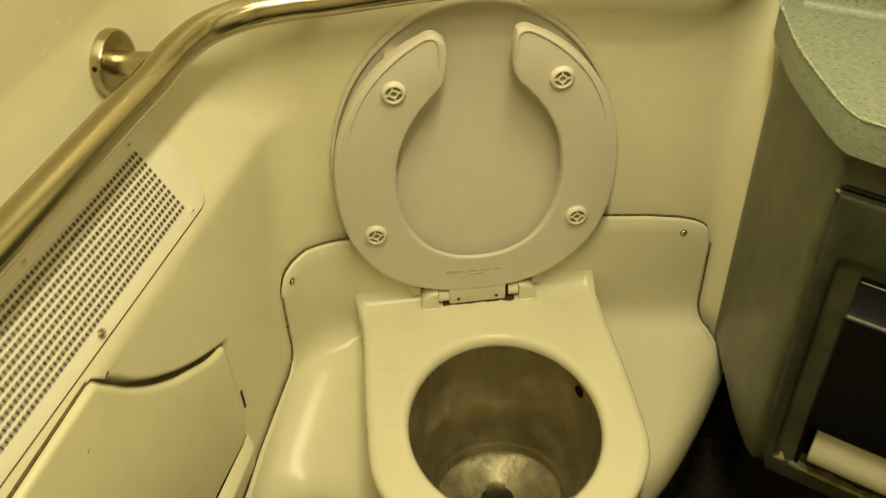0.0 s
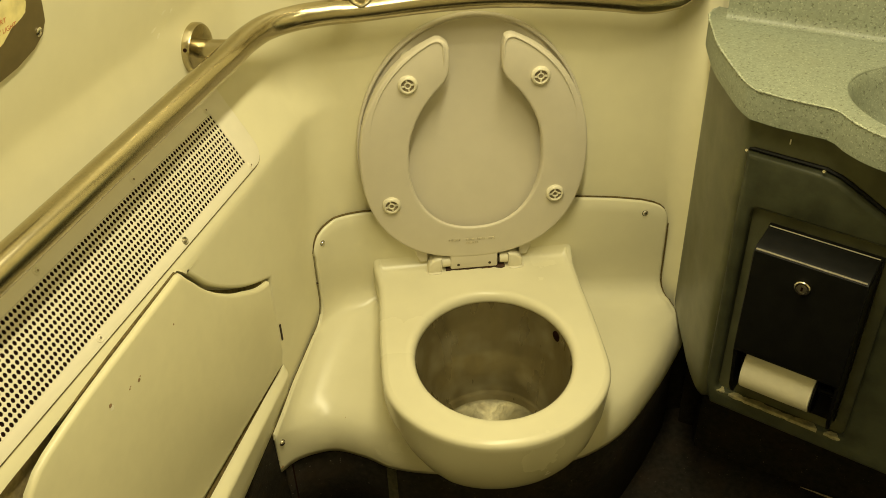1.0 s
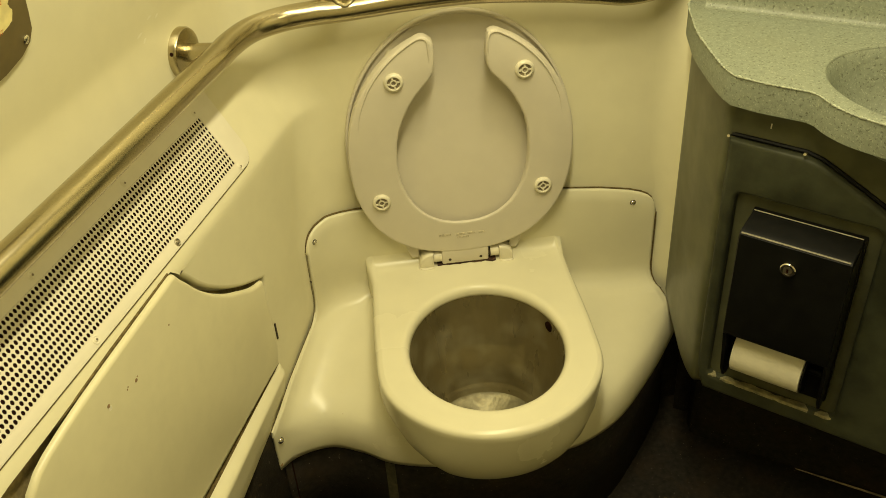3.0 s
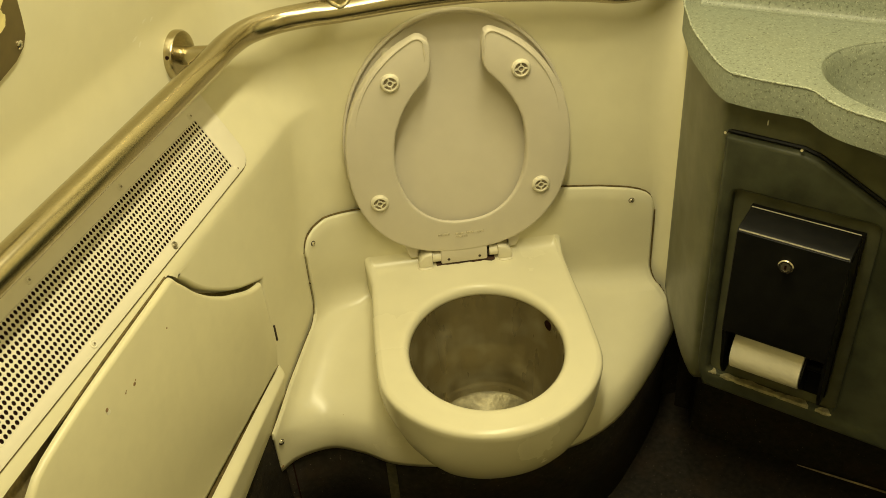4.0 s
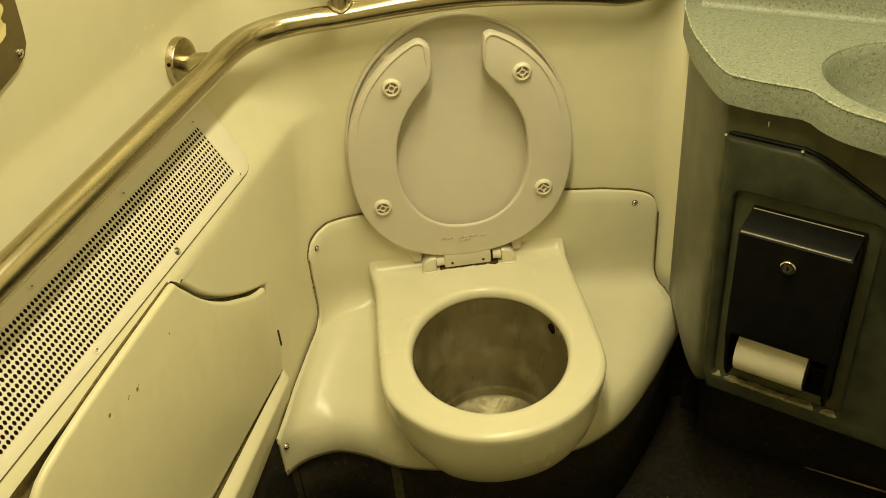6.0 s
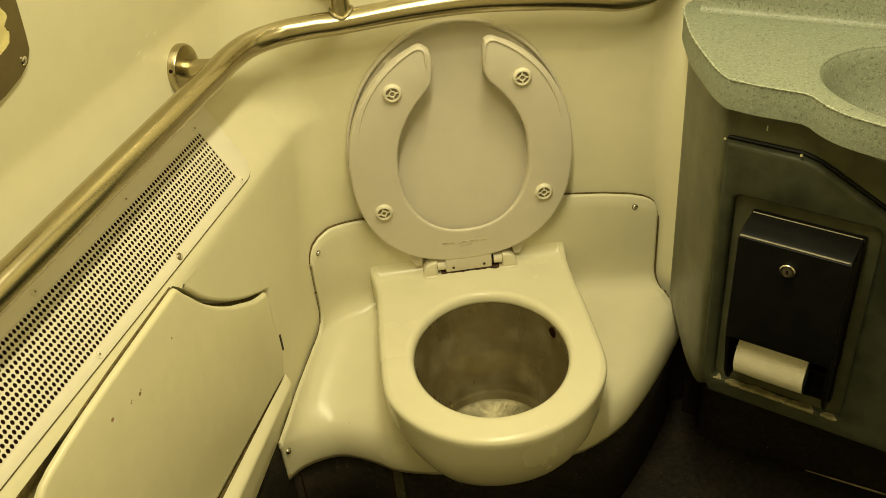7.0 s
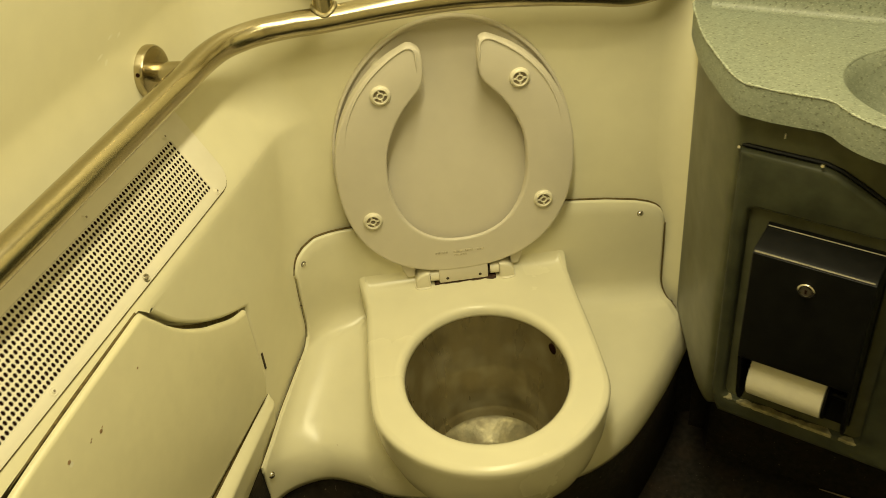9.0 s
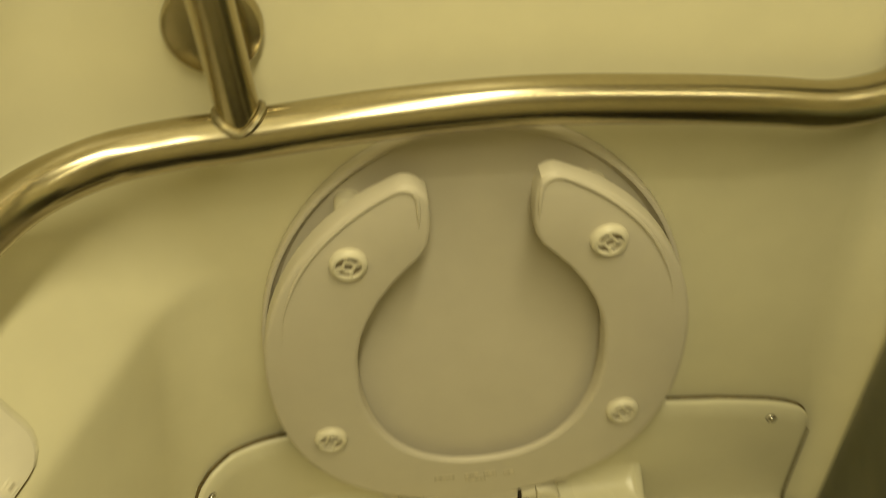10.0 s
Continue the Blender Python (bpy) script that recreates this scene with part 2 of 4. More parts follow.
def rounded(u0, v0, u1, v1, r, seg=5, corners=(1, 1, 1, 1)):
    """A rectangle's outline with rounded corners: lower left, lower right, upper right, upper left."""
    out = []
    for (cu, cv, start, on) in ((u0, v0, 180, corners[0]), (u1, v0, 270, corners[1]), (u1, v1, 0, corners[2]), (u0, v1, 90, corners[3])):
        if not on:
            out.append((cu, cv))
            continue
        mu, mv = cu + (r if cu == u0 else -r), cv + (r if cv == v0 else -r)
        for k in range(seg + 1):
            a = radians(start + 90 * k / seg)
            out.append((mu + r * math.cos(a), mv + r * math.sin(a)))
    return out


def smoothstep(x):
    x = min(1.0, max(0.0, x))
    return x * x * (3 - 2 * x)


def lerp_table(table, x):
    if x <= table[0][0]:
        return table[0][1]
    for (a, b), (c, d) in zip(table, table[1:]):
        if x <= c:
            return b + (d - b) * (x - a) / (c - a)
    return table[-1][1]


def thicken(ob, amount, offset=0.0):
    mod = ob.modifiers.new("thickness", "SOLIDIFY")
    mod.thickness, mod.offset = amount, offset
    return ob


# ---- the room ----
BACK_Y = [(0.0, 1.095), (0.5, 1.097), (1.0, 1.142), (2.1, 1.20)]
LEFT_N = [(0.0, -0.430), (0.773, -0.430), (0.780, -0.4305), (0.785, -0.4316), (0.790, -0.4335), (0.795, -0.4360), (0.800, -0.4386), (0.925, -0.510), (0.935, -0.514), (0.945, -0.515), (1.02, -0.515), (1.035, -0.512), (1.05, -0.5085), (2.1, -0.27)]
LEVELS = [0.0, 0.2, 0.36, 0.55, 0.70, 0.765, 0.773, 0.780, 0.785, 0.790, 0.795, 0.800, 0.82, 0.86, 0.90, 0.925, 0.935, 0.945, 0.98, 1.02, 1.035, 1.05, 1.12, 1.25, 1.5, 1.8, 2.1]


def corner_curve(n, yb, r, seg=20):
    """Plan of the rounded corner between the left wall and the back wall."""
    x = (n + SA * yb) / CA
    corner = Vector((x, yb))
    back_along, left_along = Vector((1, 0)), Vector((-SA, -CA))
    half = math.acos(back_along.dot(left_along)) / 2
    t = r / math.tan(half)
    mid = corner + (back_along + left_along).normalized() * (r / math.sin(half))
    p, q = corner + left_along * t, corner + back_along * t
    a0, a1 = (p - mid), (q - mid)
    out = []
    turn = a0.angle_signed(a1)
    for k in range(seg + 1):
        c, s = math.cos(-turn * k / seg), math.sin(-turn * k / seg)
        out.append(mid + Vector((a0.x * c - a0.y * s, a0.x * s + a0.y * c)))
    return out


def thick_wall(sheet, depth=0.04):
    """Closes rows of wall points into a slab: the same rows again, set outwards in plan."""
    out = []
    for row in sheet:
        back = []
        for i, p in enumerate(row):
            t = row[min(i + 1, len(row) - 1)] - row[max(0, i - 1)]
            back.append(p + Vector((-t.y, t.x, 0)).normalized() * depth)
        out.append(row + back[::-1])
    return out


left_rows, back_rows = [], []
for z in LEVELS:
    n, yb = lerp_table(LEFT_N, z), lerp_table(BACK_Y, z)
    cc = corner_curve(n, yb, 0.14 - 0.058 * smoothstep((z - 0.60) / 0.14))
    start = on_wall(-1.15, n, z)
    left = [start.lerp(Vector((cc[0].x, cc[0].y, z)), k / 12) for k in range(12)] + [Vector((p.x, p.y, z)) for p in cc]
    back = [Vector((cc[-1].x + (0.70 - cc[-1].x) * k / 8, yb, z)) for k in range(9)]
    left_rows.append(left)
    back_rows.append(back)

scoop = spline([(0.772, 0.608, 0), (0.735, 0.622, 0), (0.692, 0.6485, 0), (0.668, 0.664, 0), (0.6457, 0.6816, 0), (0.6258, 0.699, 0), (0.6058, 0.7192, 0), (0.589, 0.739, 0), (0.5756, 0.7575, 0), (0.558, 0.780, 0)], 4)
lip = spline([(0.788, 0.5995, 0), (0.7295, 0.6300, 0), (0.6845, 0.6591, 0), (0.6407, 0.6942, 0), (0.6109, 0.7233, 0), (0.5880, 0.7525, 0), (0.573, 0.7720, 0), (0.5655, 0.7810, 0), (0.5580, 0.7885, 0)], 5)
pocket_loop = [(0.11, 0.4215), (0.768, 0.4215), (0.7795, 0.455), (0.7835, 0.585)] + [(p.x, p.y) for p in lip] + [(0.50, 0.7895), (0.40, 0.7880), (0.32, 0.7860), (0.27, 0.7850), (0.20, 0.7850), (0.15, 0.782), (0.12, 0.76), (0.11, 0.70)]


def carve(solid, cutter):
    """Takes the cutter's volume out of the solid."""
    obs = []
    for shape in (solid, cutter):
        me = bpy.data.meshes.new("shape")
        shape.to_mesh(me)
        shape.free()
        obs.append(bpy.data.objects.new("shape", me))
        scene.collection.objects.link(obs[-1])
    mod = obs[0].modifiers.new("cut", "BOOLEAN")
    mod.operation, mod.solver, mod.object = "DIFFERENCE", "EXACT", obs[1]
    bpy.context.view_layer.update()
    cut = bpy.data.meshes.new_from_object(obs[0].evaluated_get(bpy.context.evaluated_depsgraph_get()))
    for ob in obs:
        bpy.data.objects.remove(ob)
    out = bmesh.new()
    out.from_mesh(cut)
    return out


WALL_N = Vector((CA, -SA, 0))
wall_bm = carve(grid(thick_wall(left_rows), True, True), plate(pocket_loop, on_wall, -0.446, -0.400))
lips = [e for e in wall_bm.edges if len(e.link_faces) == 2 and all(abs(v.co.dot(WALL_N) + 0.430) < 2e-4 for v in e.verts)
        and e.calc_face_angle(0) > 0.8 and 0.3 < min(v.co.z for v in e.verts) < 0.7712]
bmesh.ops.bevel(wall_bm, geom=lips, offset=0.007, segments=5, profile=0.5, affect="EDGES")
wall_l = structure("wall_left", wall_bm, CREAM, "cream moulded plastic wall with a sloped bench", "wall", sharp=60)
for p in wall_l.data.polygons:
    if p.normal.dot(WALL_N) > 0.9995 and p.center.z < 0.765:
        p.use_smooth = False
structure("wall_back", grid(thick_wall(back_rows), True, True), CREAM, "plain cream plastic wall behind the toilet", "wall", sharp=60)
structure("floor", block((-1.0, -1.0, -0.05), (1.7, 1.35, 0.0)), RUBBER, "dark brown-black worn rubber floor", "floor", smooth=False)
structure("ceiling", block((-1.0, -1.0, 2.1), (1.7, 1.35, 2.15)), CEIL, "plain pale ceiling panel", "ceiling", smooth=False)
structure("wall_right", block((1.45, -1.0, 0.0), (1.5, 0.9, 2.1)), CREAM, "plain cream plastic wall", "wall", smooth=False)
structure("wall_front", block((-1.0, -0.95, 0.0), (1.45, -0.9, 2.1)), CREAM, "plain cream plastic wall by the entrance", "wall", smooth=False)


cove = []
for z in (0.24, 0.45, 0.62, 0.74, 0.80, 0.86, 0.92, 0.96):
    yb = lerp_table(BACK_Y, z) - 0.0004
    deep = 0.052 * (1 - smoothstep((z - 0.72) / 0.24)) + 0.0005
    arc = [Vector((0.586 + 0.054 * math.sin(radians(7 * k)), yb - deep * (1 - math.cos(radians(7 * k))), z)) for k in range(13)]
    cove.append([Vector((0.586, yb + 0.006, z))] + arc + [Vector((0.66, arc[-1].y, z)), Vector((0.66, yb + 0.006, z))])
structure("wall_corner", grid(cove, True, True), CREAM, "rounded cream corner beside the vanity", "wall", sharp=60)


def diagonal(s, d, z):
    """Frame of the slanting wall behind the vanity: s along it from the back corner, d towards the room."""
    return Vector((0.622 + 0.840 * s - 0.543 * d, 1.030 - 0.543 * s - 0.840 * d, z))


structure("wall_vanity", block((0.06, -0.09, 0.0), (1.1, -0.045, 2.1), diagonal), CREAM, "cream wall behind the vanity", "wall", smooth=False)

# black kick board along the foot of the left wall and under the toilet
structure("baseboard", block((-1.1, -0.431, 0.0), (0.80, -0.424, 0.3380), on_wall, 0.002), RUBBER, "black rubber kick board along the wall's foot", "baseboard")

structure("baseboard_vanity", block((0.03, -0.045, 0.0), (1.1, -0.035, 0.36), diagonal, 0.002), RUBBER, "black rubber kick board under the vanity", "baseboard")
structure("baseboard_back", block((0.585, 1.080, 0.0), (0.70, 1.094, 0.320), None, 0.002), RUBBER, "black rubber kick board behind the toilet", "baseboard")

# ---- toilet ----
CX, CY = 0.228, 0.822
toilet = thing("toilet", (CX, CY, 0.0), "cream moulded train toilet with steel bowl, seat raised", "toilet")

EDGE = [(-0.156, 0.799), (-0.131, 0.822), (-0.095, 0.836), (-0.054, 0.838), (-0.003, 0.815), (0.046, 0.783), (0.125, 0.762), (0.228, 0.755), (0.33, 0.760), (0.395, 0.775),
        (0.471, 0.823), (0.553, 0.914), (0.602, 0.978), (0.632, 1.020)]
COLS = 168
front_line = resample(spline([(x, y, 0) for x, y in EDGE], 10), COLS)
wall_corner = corner_curve(-0.4262, 1.089, 0.130, 24)
back_ctrl = [Vector((p.x, p.y, 0)) for p in wall_corner[5:]] + [Vector((wall_corner[-1].x + (0.598 - wall_corner[-1].x) * k / 12, 1.089, 0)) for k in range(1, 13)]
back_line = resample(back_ctrl, COLS)
TOP_EDGE = [(-0.0655, 0.530), (-0.063, 0.547), (-0.057, 0.560), (-0.046, 0.569), (-0.026, 0.576), (0.014, 0.574), (0.06, 0.573), (0.42, 0.570), (0.491, 0.562), (0.545, 0.552), (0.567, 0.545), (0.581, 0.538), (0.590, 0.529), (0.5955, 0.517), (0.598, 0.503)]


HALF_L, HALF_R, REAR = 0.1900, 0.1915, 0.2685


def body_radius(angle):
    c, s = math.cos(angle), math.sin(angle)
    half = HALF_R if c > 0 else HALF_L
    if s <= 0:
        return 1.0 / math.sqrt((c / half) ** 2 + (s / 0.195) ** 2)
    return min(half / max(1e-6, abs(c)), REAR / max(1e-6, s))


def body_distance(x, y):
    a = math.atan2(y - CY, x - CX)
    return math.hypot(x - CX, y - CY) - body_radius(a)


def cover_profile(k):
    f, b = front_line[k], back_line[k]
    a = k / (COLS - 1)
    top = lerp_table(TOP_EDGE, b.x)
    run = (b - f).length
    inward = (b - f).normalized()
    flange_up = math.exp(-k / 5.0)
    front_z = 0.318 + 0.028 * flange_up
    rear_z = 0.385 + (0.335 - 0.385) * a
    row = []
    for z, step in ((0.238, 0.0), (0.250, -0.003), (0.270, -0.003), (0.287, 0.001), (0.300, 0.007), (0.310, 0.016)):
        row.append((f + inward * min(step, run * 0.12) * (1 - 0.9 * flange_up), z + 0.028 * flange_up * smoothstep((z - 0.255) / 0.05)))
    for i in range(1, 13):
        u = i / 12
        base = front_z + (rear_z - front_z) * u
        row.append((f + inward * (min(0.028, run * 0.2) + (run - 0.045 - min(0.028, run * 0.2)) * u if run > 0.09 else run * (0.2 + 0.4 * u)), base))
    last = row[-1][0]
    gap = (b - last).length
    for i in range(1, 6):
        w = radians(90 * i / 5)
        row.append((last + inward * gap * math.sin(w), rear_z + 0.045 * (1 - math.cos(w))))
    low = row[-1][1]
    for i in range(1, 8):
        row.append((b, low + max(0.004, top - low) * i / 7))
    along = back_line[min(k + 1, COLS - 1)] - back_line[max(k - 1, 0)]
    outward = Vector((-along.y, along.x, 0)).normalized()
    row += [(b + outward * 0.0012, row[-1][1] + 0.0018), (b + outward * 0.0045, row[-1][1] + 0.0024)]
    out = []
    for p, z in row:
        d = body_distance(p.x, p.y)
        lift = 0.016 * math.exp(-max(0.0, d) / 0.012) * smoothstep((z - 0.285) / 0.03) if p.y < 1.06 else 0.0
        lean = 0.09 * max(0.0, z - 0.5)
        out_x = 0.006 * flange_up * smoothstep((z - 0.26) / 0.07) * smoothstep((0.90 - p.y) / 0.07)
        out.append(Vector((p.x + out_x * 0.35, p.y + lean * 0.5 - out_x, z + lift)))
    return out


cols = [cover_profile(k) for k in range(COLS)]


def in_bowl(p):
    if p.z > 0.325:
        return math.hypot((p.x - CX) / 0.150, (p.y - CY) / 0.162) < 1
    return math.hypot((p.x - CX) / 0.128, (p.y - CY - 0.03) / 0.112) < 1


cover = grid(cols)
inside = [f for f in cover.faces if f.calc_center_median().z < 0.45 and f.calc_center_median().y < 1.075
          and in_bowl(f.calc_center_median())]
bmesh.ops.delete(cover, geom=inside, context="FACES")
shroud = part("shroud", cover, GELCOAT, toilet, "glossy cream moulded surround", sharp=70)
thicken(shroud, 0.006)

top_gap = [c[-1] + Vector((0, -0.0010, 0.0040)) for c in cols]
part("edge_gap", tube(top_gap[:68], 0.0018, 8), GAP, shroud, "dark gap along the surround's upper edge")
part("edge_gap", tube(top_gap[68:], 0.0017, 8), GAP, shroud)
side_gap = [p + Vector((-0.0034, 0.0002, 0.0)) for p in cols[0][4:30]]
# Bead added to round the surround's edge and cover the dark gap.
part("edge_bead", tube([p + Vector((0.0030, -0.0010, 0.0002)) for p in side_gap[:17]], 0.0022, 8), GELCOAT, shroud, "cream bead added to round the surround's edge at the wall")
worn = random.Random(3)
part("edge_gap", tube(side_gap, [worn.uniform(0.0005, 0.0010) if q < 16 else worn.uniform(0.0002, 0.0006) for q in range(len(side_gap))], 8), GAP, shroud)
right_gap = [p + Vector((0.0024, -0.0016, 0.0004)) for p in cols[-1][12:30]]
part("edge_gap", tube(right_gap, 0.0014, 8), GAP, shroud)

angles = sorted(set([2 * math.pi * k / 120 for k in range(120)] + [math.atan2(REAR, HALF_R), math.atan2(REAR, -HALF_L)]))


def ring(rx, ry, z, cy=CY):
    return [Vector((CX + rx * math.cos(a), cy + ry * math.sin(a), z)) for a in angles]


def deck_lift(y):
    """The deck's rear edge sweeps up into the surround."""
    r = 0.027
    d = max(0.0, y - (1.0863 - r))
    turn = min(d, 0.96 * r)
    return r - math.sqrt(r * r - turn * turn) + 3.4 * (d - turn)


def outline(inset, z, front=1.0, side=0.0, square=0.0):
    out = []
    for a in angles:
        c, s = math.cos(a), math.sin(a)
        half = HALF_R if c > 0 else HALF_L
        tuck = side * (1 - smoothstep((-s - 0.40) / 0.45))
        if s > 1e-6:
            r = body_radius(a)
            x, y = r * c, CY + r * s
            limit = half - inset - tuck - 0.004 * smoothstep((y - 0.87) / 0.16)
            x = CX + max(-limit, min(limit, x))
            if c < -0.45:
                x -= 0.008 * smoothstep((y - 1.040) / 0.05)
        else:
            w = smoothstep(max(0.0, -s) * 2.2)
            r = body_radius(a) * (1 + (front - 1) * w) * (1 + square * math.sin(2 * a) ** 2) - inset - tuck
            x, y = CX + r * c, CY + r * s
        out.append(Vector((x, y, z + (deck_lift(y) if z > 0.42 else 0.0))))
    return out


RIM_Y = CY + 0.006
loops = [ring(rx + 0.002, ry + 0.0075, z, RIM_Y) for rx, ry, z in
         ((0.133, 0.147, 0.434), (0.1305, 0.1445, 0.4365), (0.1300, 0.144, 0.441), (0.1312, 0.1452, 0.448), (0.135, 0.149, 0.4535), (0.141, 0.155, 0.4556), (0.147, 0.160, 0.4548))]
deck_in, deck_out = loops[-1], outline(0.011, 0.4524, 1.034)
for f in (0.25, 0.5, 0.72, 0.78, 0.84, 0.88, 0.91, 0.93, 0.95, 0.965, 0.985):
    mids = [p.lerp(Vector((q.x, q.y, 0.4525)), f) for p, q in zip(deck_in, deck_out)]
    loops.append([Vector((p.x, p.y, p.z + deck_lift(p.y))) for p in mids])
loops += [deck_out, outline(0.0055, 0.4510, 1.035), outline(0.0020, 0.4478, 1.036), outline(0.0004, 0.4425, 1.034), outline(0, 0.432, 1.026), outline(0, 0.410, 1.010, 0.0, 0.01), outline(0, 0.385, 0.988, 0.001, 0.025),
          outline(0, 0.355, 0.95, 0.006, 0.035), outline(0, 0.325, 0.885, 0.016, 0.035), outline(0, 0.300, 0.81, 0.028, 0.03), outline(0, 0.280, 0.715, 0.038, 0.02), outline(0, 0.260, 0.60, 0.048), outline(0, 0.25, 0.5, 0.05)]
part("bowl_body", grid(loops, True), GELCOAT, toilet, "glossy cream rim and bowl casing", sharp=50)

steel_ctrl = [(0.1336, 0.1530, 0.440, 0.006), (0.1330, 0.1520, 0.428, 0.006), (0.132, 0.149, 0.40, 0.006), (0.129, 0.140, 0.365, 0.009), (0.124, 0.127, 0.33, 0.016), (0.118, 0.113, 0.30, 0.028),
              (0.112, 0.103, 0.27, 0.036), (0.1085, 0.0975, 0.247, 0.040), (0.1055, 0.094, 0.234, 0.042)]
steel_rows = []
for upper, lower in zip(steel_ctrl, steel_ctrl[1:]):
    steel_rows += [tuple(p + (q - p) * k / 6 for p, q in zip(upper, lower)) for k in range(6)]
steel_rows += [(0.1048, 0.0933, 0.2305, 0.0425), (0.1030, 0.0915, 0.2280, 0.0427), (0.1015, 0.0900, 0.2240, 0.043), (0.1000, 0.0885, 0.2190, 0.0432), (0.0980, 0.0865, 0.2140, 0.0435)]
floor_rows = [(0.0980, 0.0865, 0.2140, 0.0435), (0.0940, 0.0830, 0.2110, 0.044), (0.085, 0.076, 0.2085, 0.046), (0.060, 0.055, 0.2000, 0.049), (0.040, 0.038, 0.1935, 0.0515),
              (0.027, 0.027, 0.190, 0.053), (0.024, 0.024, 0.175, 0.053), (0.023, 0.023, 0.10, 0.053)]
dents = random.Random(21)
DENTS = [(dents.uniform(0.2, math.pi - 0.2), dents.uniform(0.26, 0.40), dents.uniform(0.07, 0.22), dents.uniform(0.010, 0.035), dents.uniform(-0.0016, 0.0016)) for _ in range(26)]


def beaten(row):
    """A ring of the steel bowl with the shallow dents of its wall."""
    rx, ry, z, dy = row
    out = []
    for a in angles:
        d = sum(h * math.exp(-((a - da) / wa) ** 2 - ((z - dz) / wz) ** 2) for da, dz, wa, wz, h in DENTS) * smoothstep((z - 0.238) / 0.02) * smoothstep((0.432 - z) / 0.03)
        out.append(Vector((CX + (rx + d) * math.cos(a), CY + dy + (ry + d) * math.sin(a), z)))
    return out


bowl = part("steel_bowl", grid([beaten(row) for row in steel_rows], True), BOWLSTEEL, toilet, "stained stainless steel bowl with painted pale reflections", sharp=60)
part("bowl_floor", grid([ring(rx, ry, z, CY + dy) for rx, ry, z, dy in floor_rows], True), BOWLFLOOR, bowl, "mottled steel floor round the drain", sharp=60)
part("flush_hole", lathe((0.3545, 0.8905, 0.4205), (-1, -0.5, 0), [(-0.004, 0.0105), (0.0062, 0.0105), (0.0068, 0.007)], 16), DARK, bowl, "dark flush inlet")
part("drain", lathe((CX, CY + 0.053, 0.102), (0, 0, 1), [(0, 0.024), (0.004, 0.024)]), DARK, toilet, "black drain hole")

for k, w in ((9, 0.0013), (17, 0.0016), (25, 0.0014)):
    part("chip", lathe(cols[0][k] + Vector((-0.0025, -0.0022, 0.0)), (0.6, -0.8, 0.3), [(-0.002, w), (0.0024, w * 0.8)], 7), BROWN, shroud, "dark chip in the edge")
gasket = [Vector((p.x, p.y + 0.001, 0.2355)) for p in front_line[6:]]
part("gasket", tube(gasket, 0.0028, 8), DARK, shroud, "black sealing strip under the surround")
crack = [cols[k][j] + Vector((0.0, -0.0034, 0.001)) for k, j in ((0, 2), (1, 1), (2, 2), (3, 1))]
part("crack", tube(crack, [0.0002, 0.0006, 0.0005, 0.0002], 6), BROWN, shroud, "dark crack across the broken tip")
part("chip", lathe(cols[1][1] + Vector((0.0, -0.0030, 0.0)), (0.5, -0.8, 0.2), [(-0.002, 0.0042), (0.0010, 0.0032)], 6), CHIP, shroud, "broken brown corner")
part("smear", lathe(cols[24][5] + Vector((0, -0.0022, 0.0008)), (0, -0.7, 0.7), [(-0.002, 0.0018), (0.0008, 0.0014)], 7), CHIP, shroud)
part("speck", lathe((0.2355, 0.6625, 0.4540), (0, -0.3, 1), [(0, 0.0022), (0.0008, 0.0016)], 9), CHIP, toilet, "small brown speck on the rim")
# dark plinth under the shroud
foot = resample([p.copy() for p in front_line], 60)
foot_rows = []
for z in (0.0, 0.262):
    foot_rows.append([Vector((p.x * 0.985 + CX * 0.015, p.y + 0.014, z)) for p in foot])
plinth = structure("plinth", grid(foot_rows), RUBBER, "black rubber-clad plinth under the toilet", "plinth", sharp=60)
thicken(plinth, 0.006)

for k, w in ((1, 0.003), (14, 0.019)):
    p, q = foot_rows[0][k], foot_rows[0][k + 1]
    t = (q - p).normalized()
    nrm = Vector((t.y, -t.x, 0)) * 0.0036
    quad = [[p + nrm - t * w * 0.5 + Vector((0, 0, z)), p + nrm + t * w * 0.5 + Vector((0, 0, z))] for z in (0.001, 0.24)]
    strip = new("seam", finish(grid(quad), "seam", SEAM if w > 0.005 else DARK, False))
    strip.parent = plinth

XC = 0.2265


def seat_frame(u, t, z):
    """Raised seat's frame: u across from its middle, t behind its face, z up."""
    return Vector((XC + u + (z - 0.6) * 0.014, 1.062 + (z - 0.612) * 0.032 + t, z - 0.003))


def egg(half, low, high, mid, count=72, low_power=2.35):
    out = []
    for k in range(count):
        a = 2 * math.pi * k / count
        c, s = math.cos(a), math.sin(a)
        p = 2.0 if s > 0 else low_power
        r = (abs(c) ** p + abs(s) ** p) ** (-1 / p)
        out.append((half * r * c, mid + (high if s > 0 else low) * r * s))
    return out


def lid_frame(u, t, z):
    """The lid leans further back than the seat: t behind its face."""
    return seat_frame(u, t + 0.0165 + (z - 0.5) * 0.070, z)


def lid_dish(u, t, z):
    """The lid's face is sunk behind its rim, less and less towards the hinge."""
    f = smoothstep((z - 0.56) / 0.16)
    return lid_frame(u, min(t, 0.009) * f + max(0.0, t - 0.009), z)


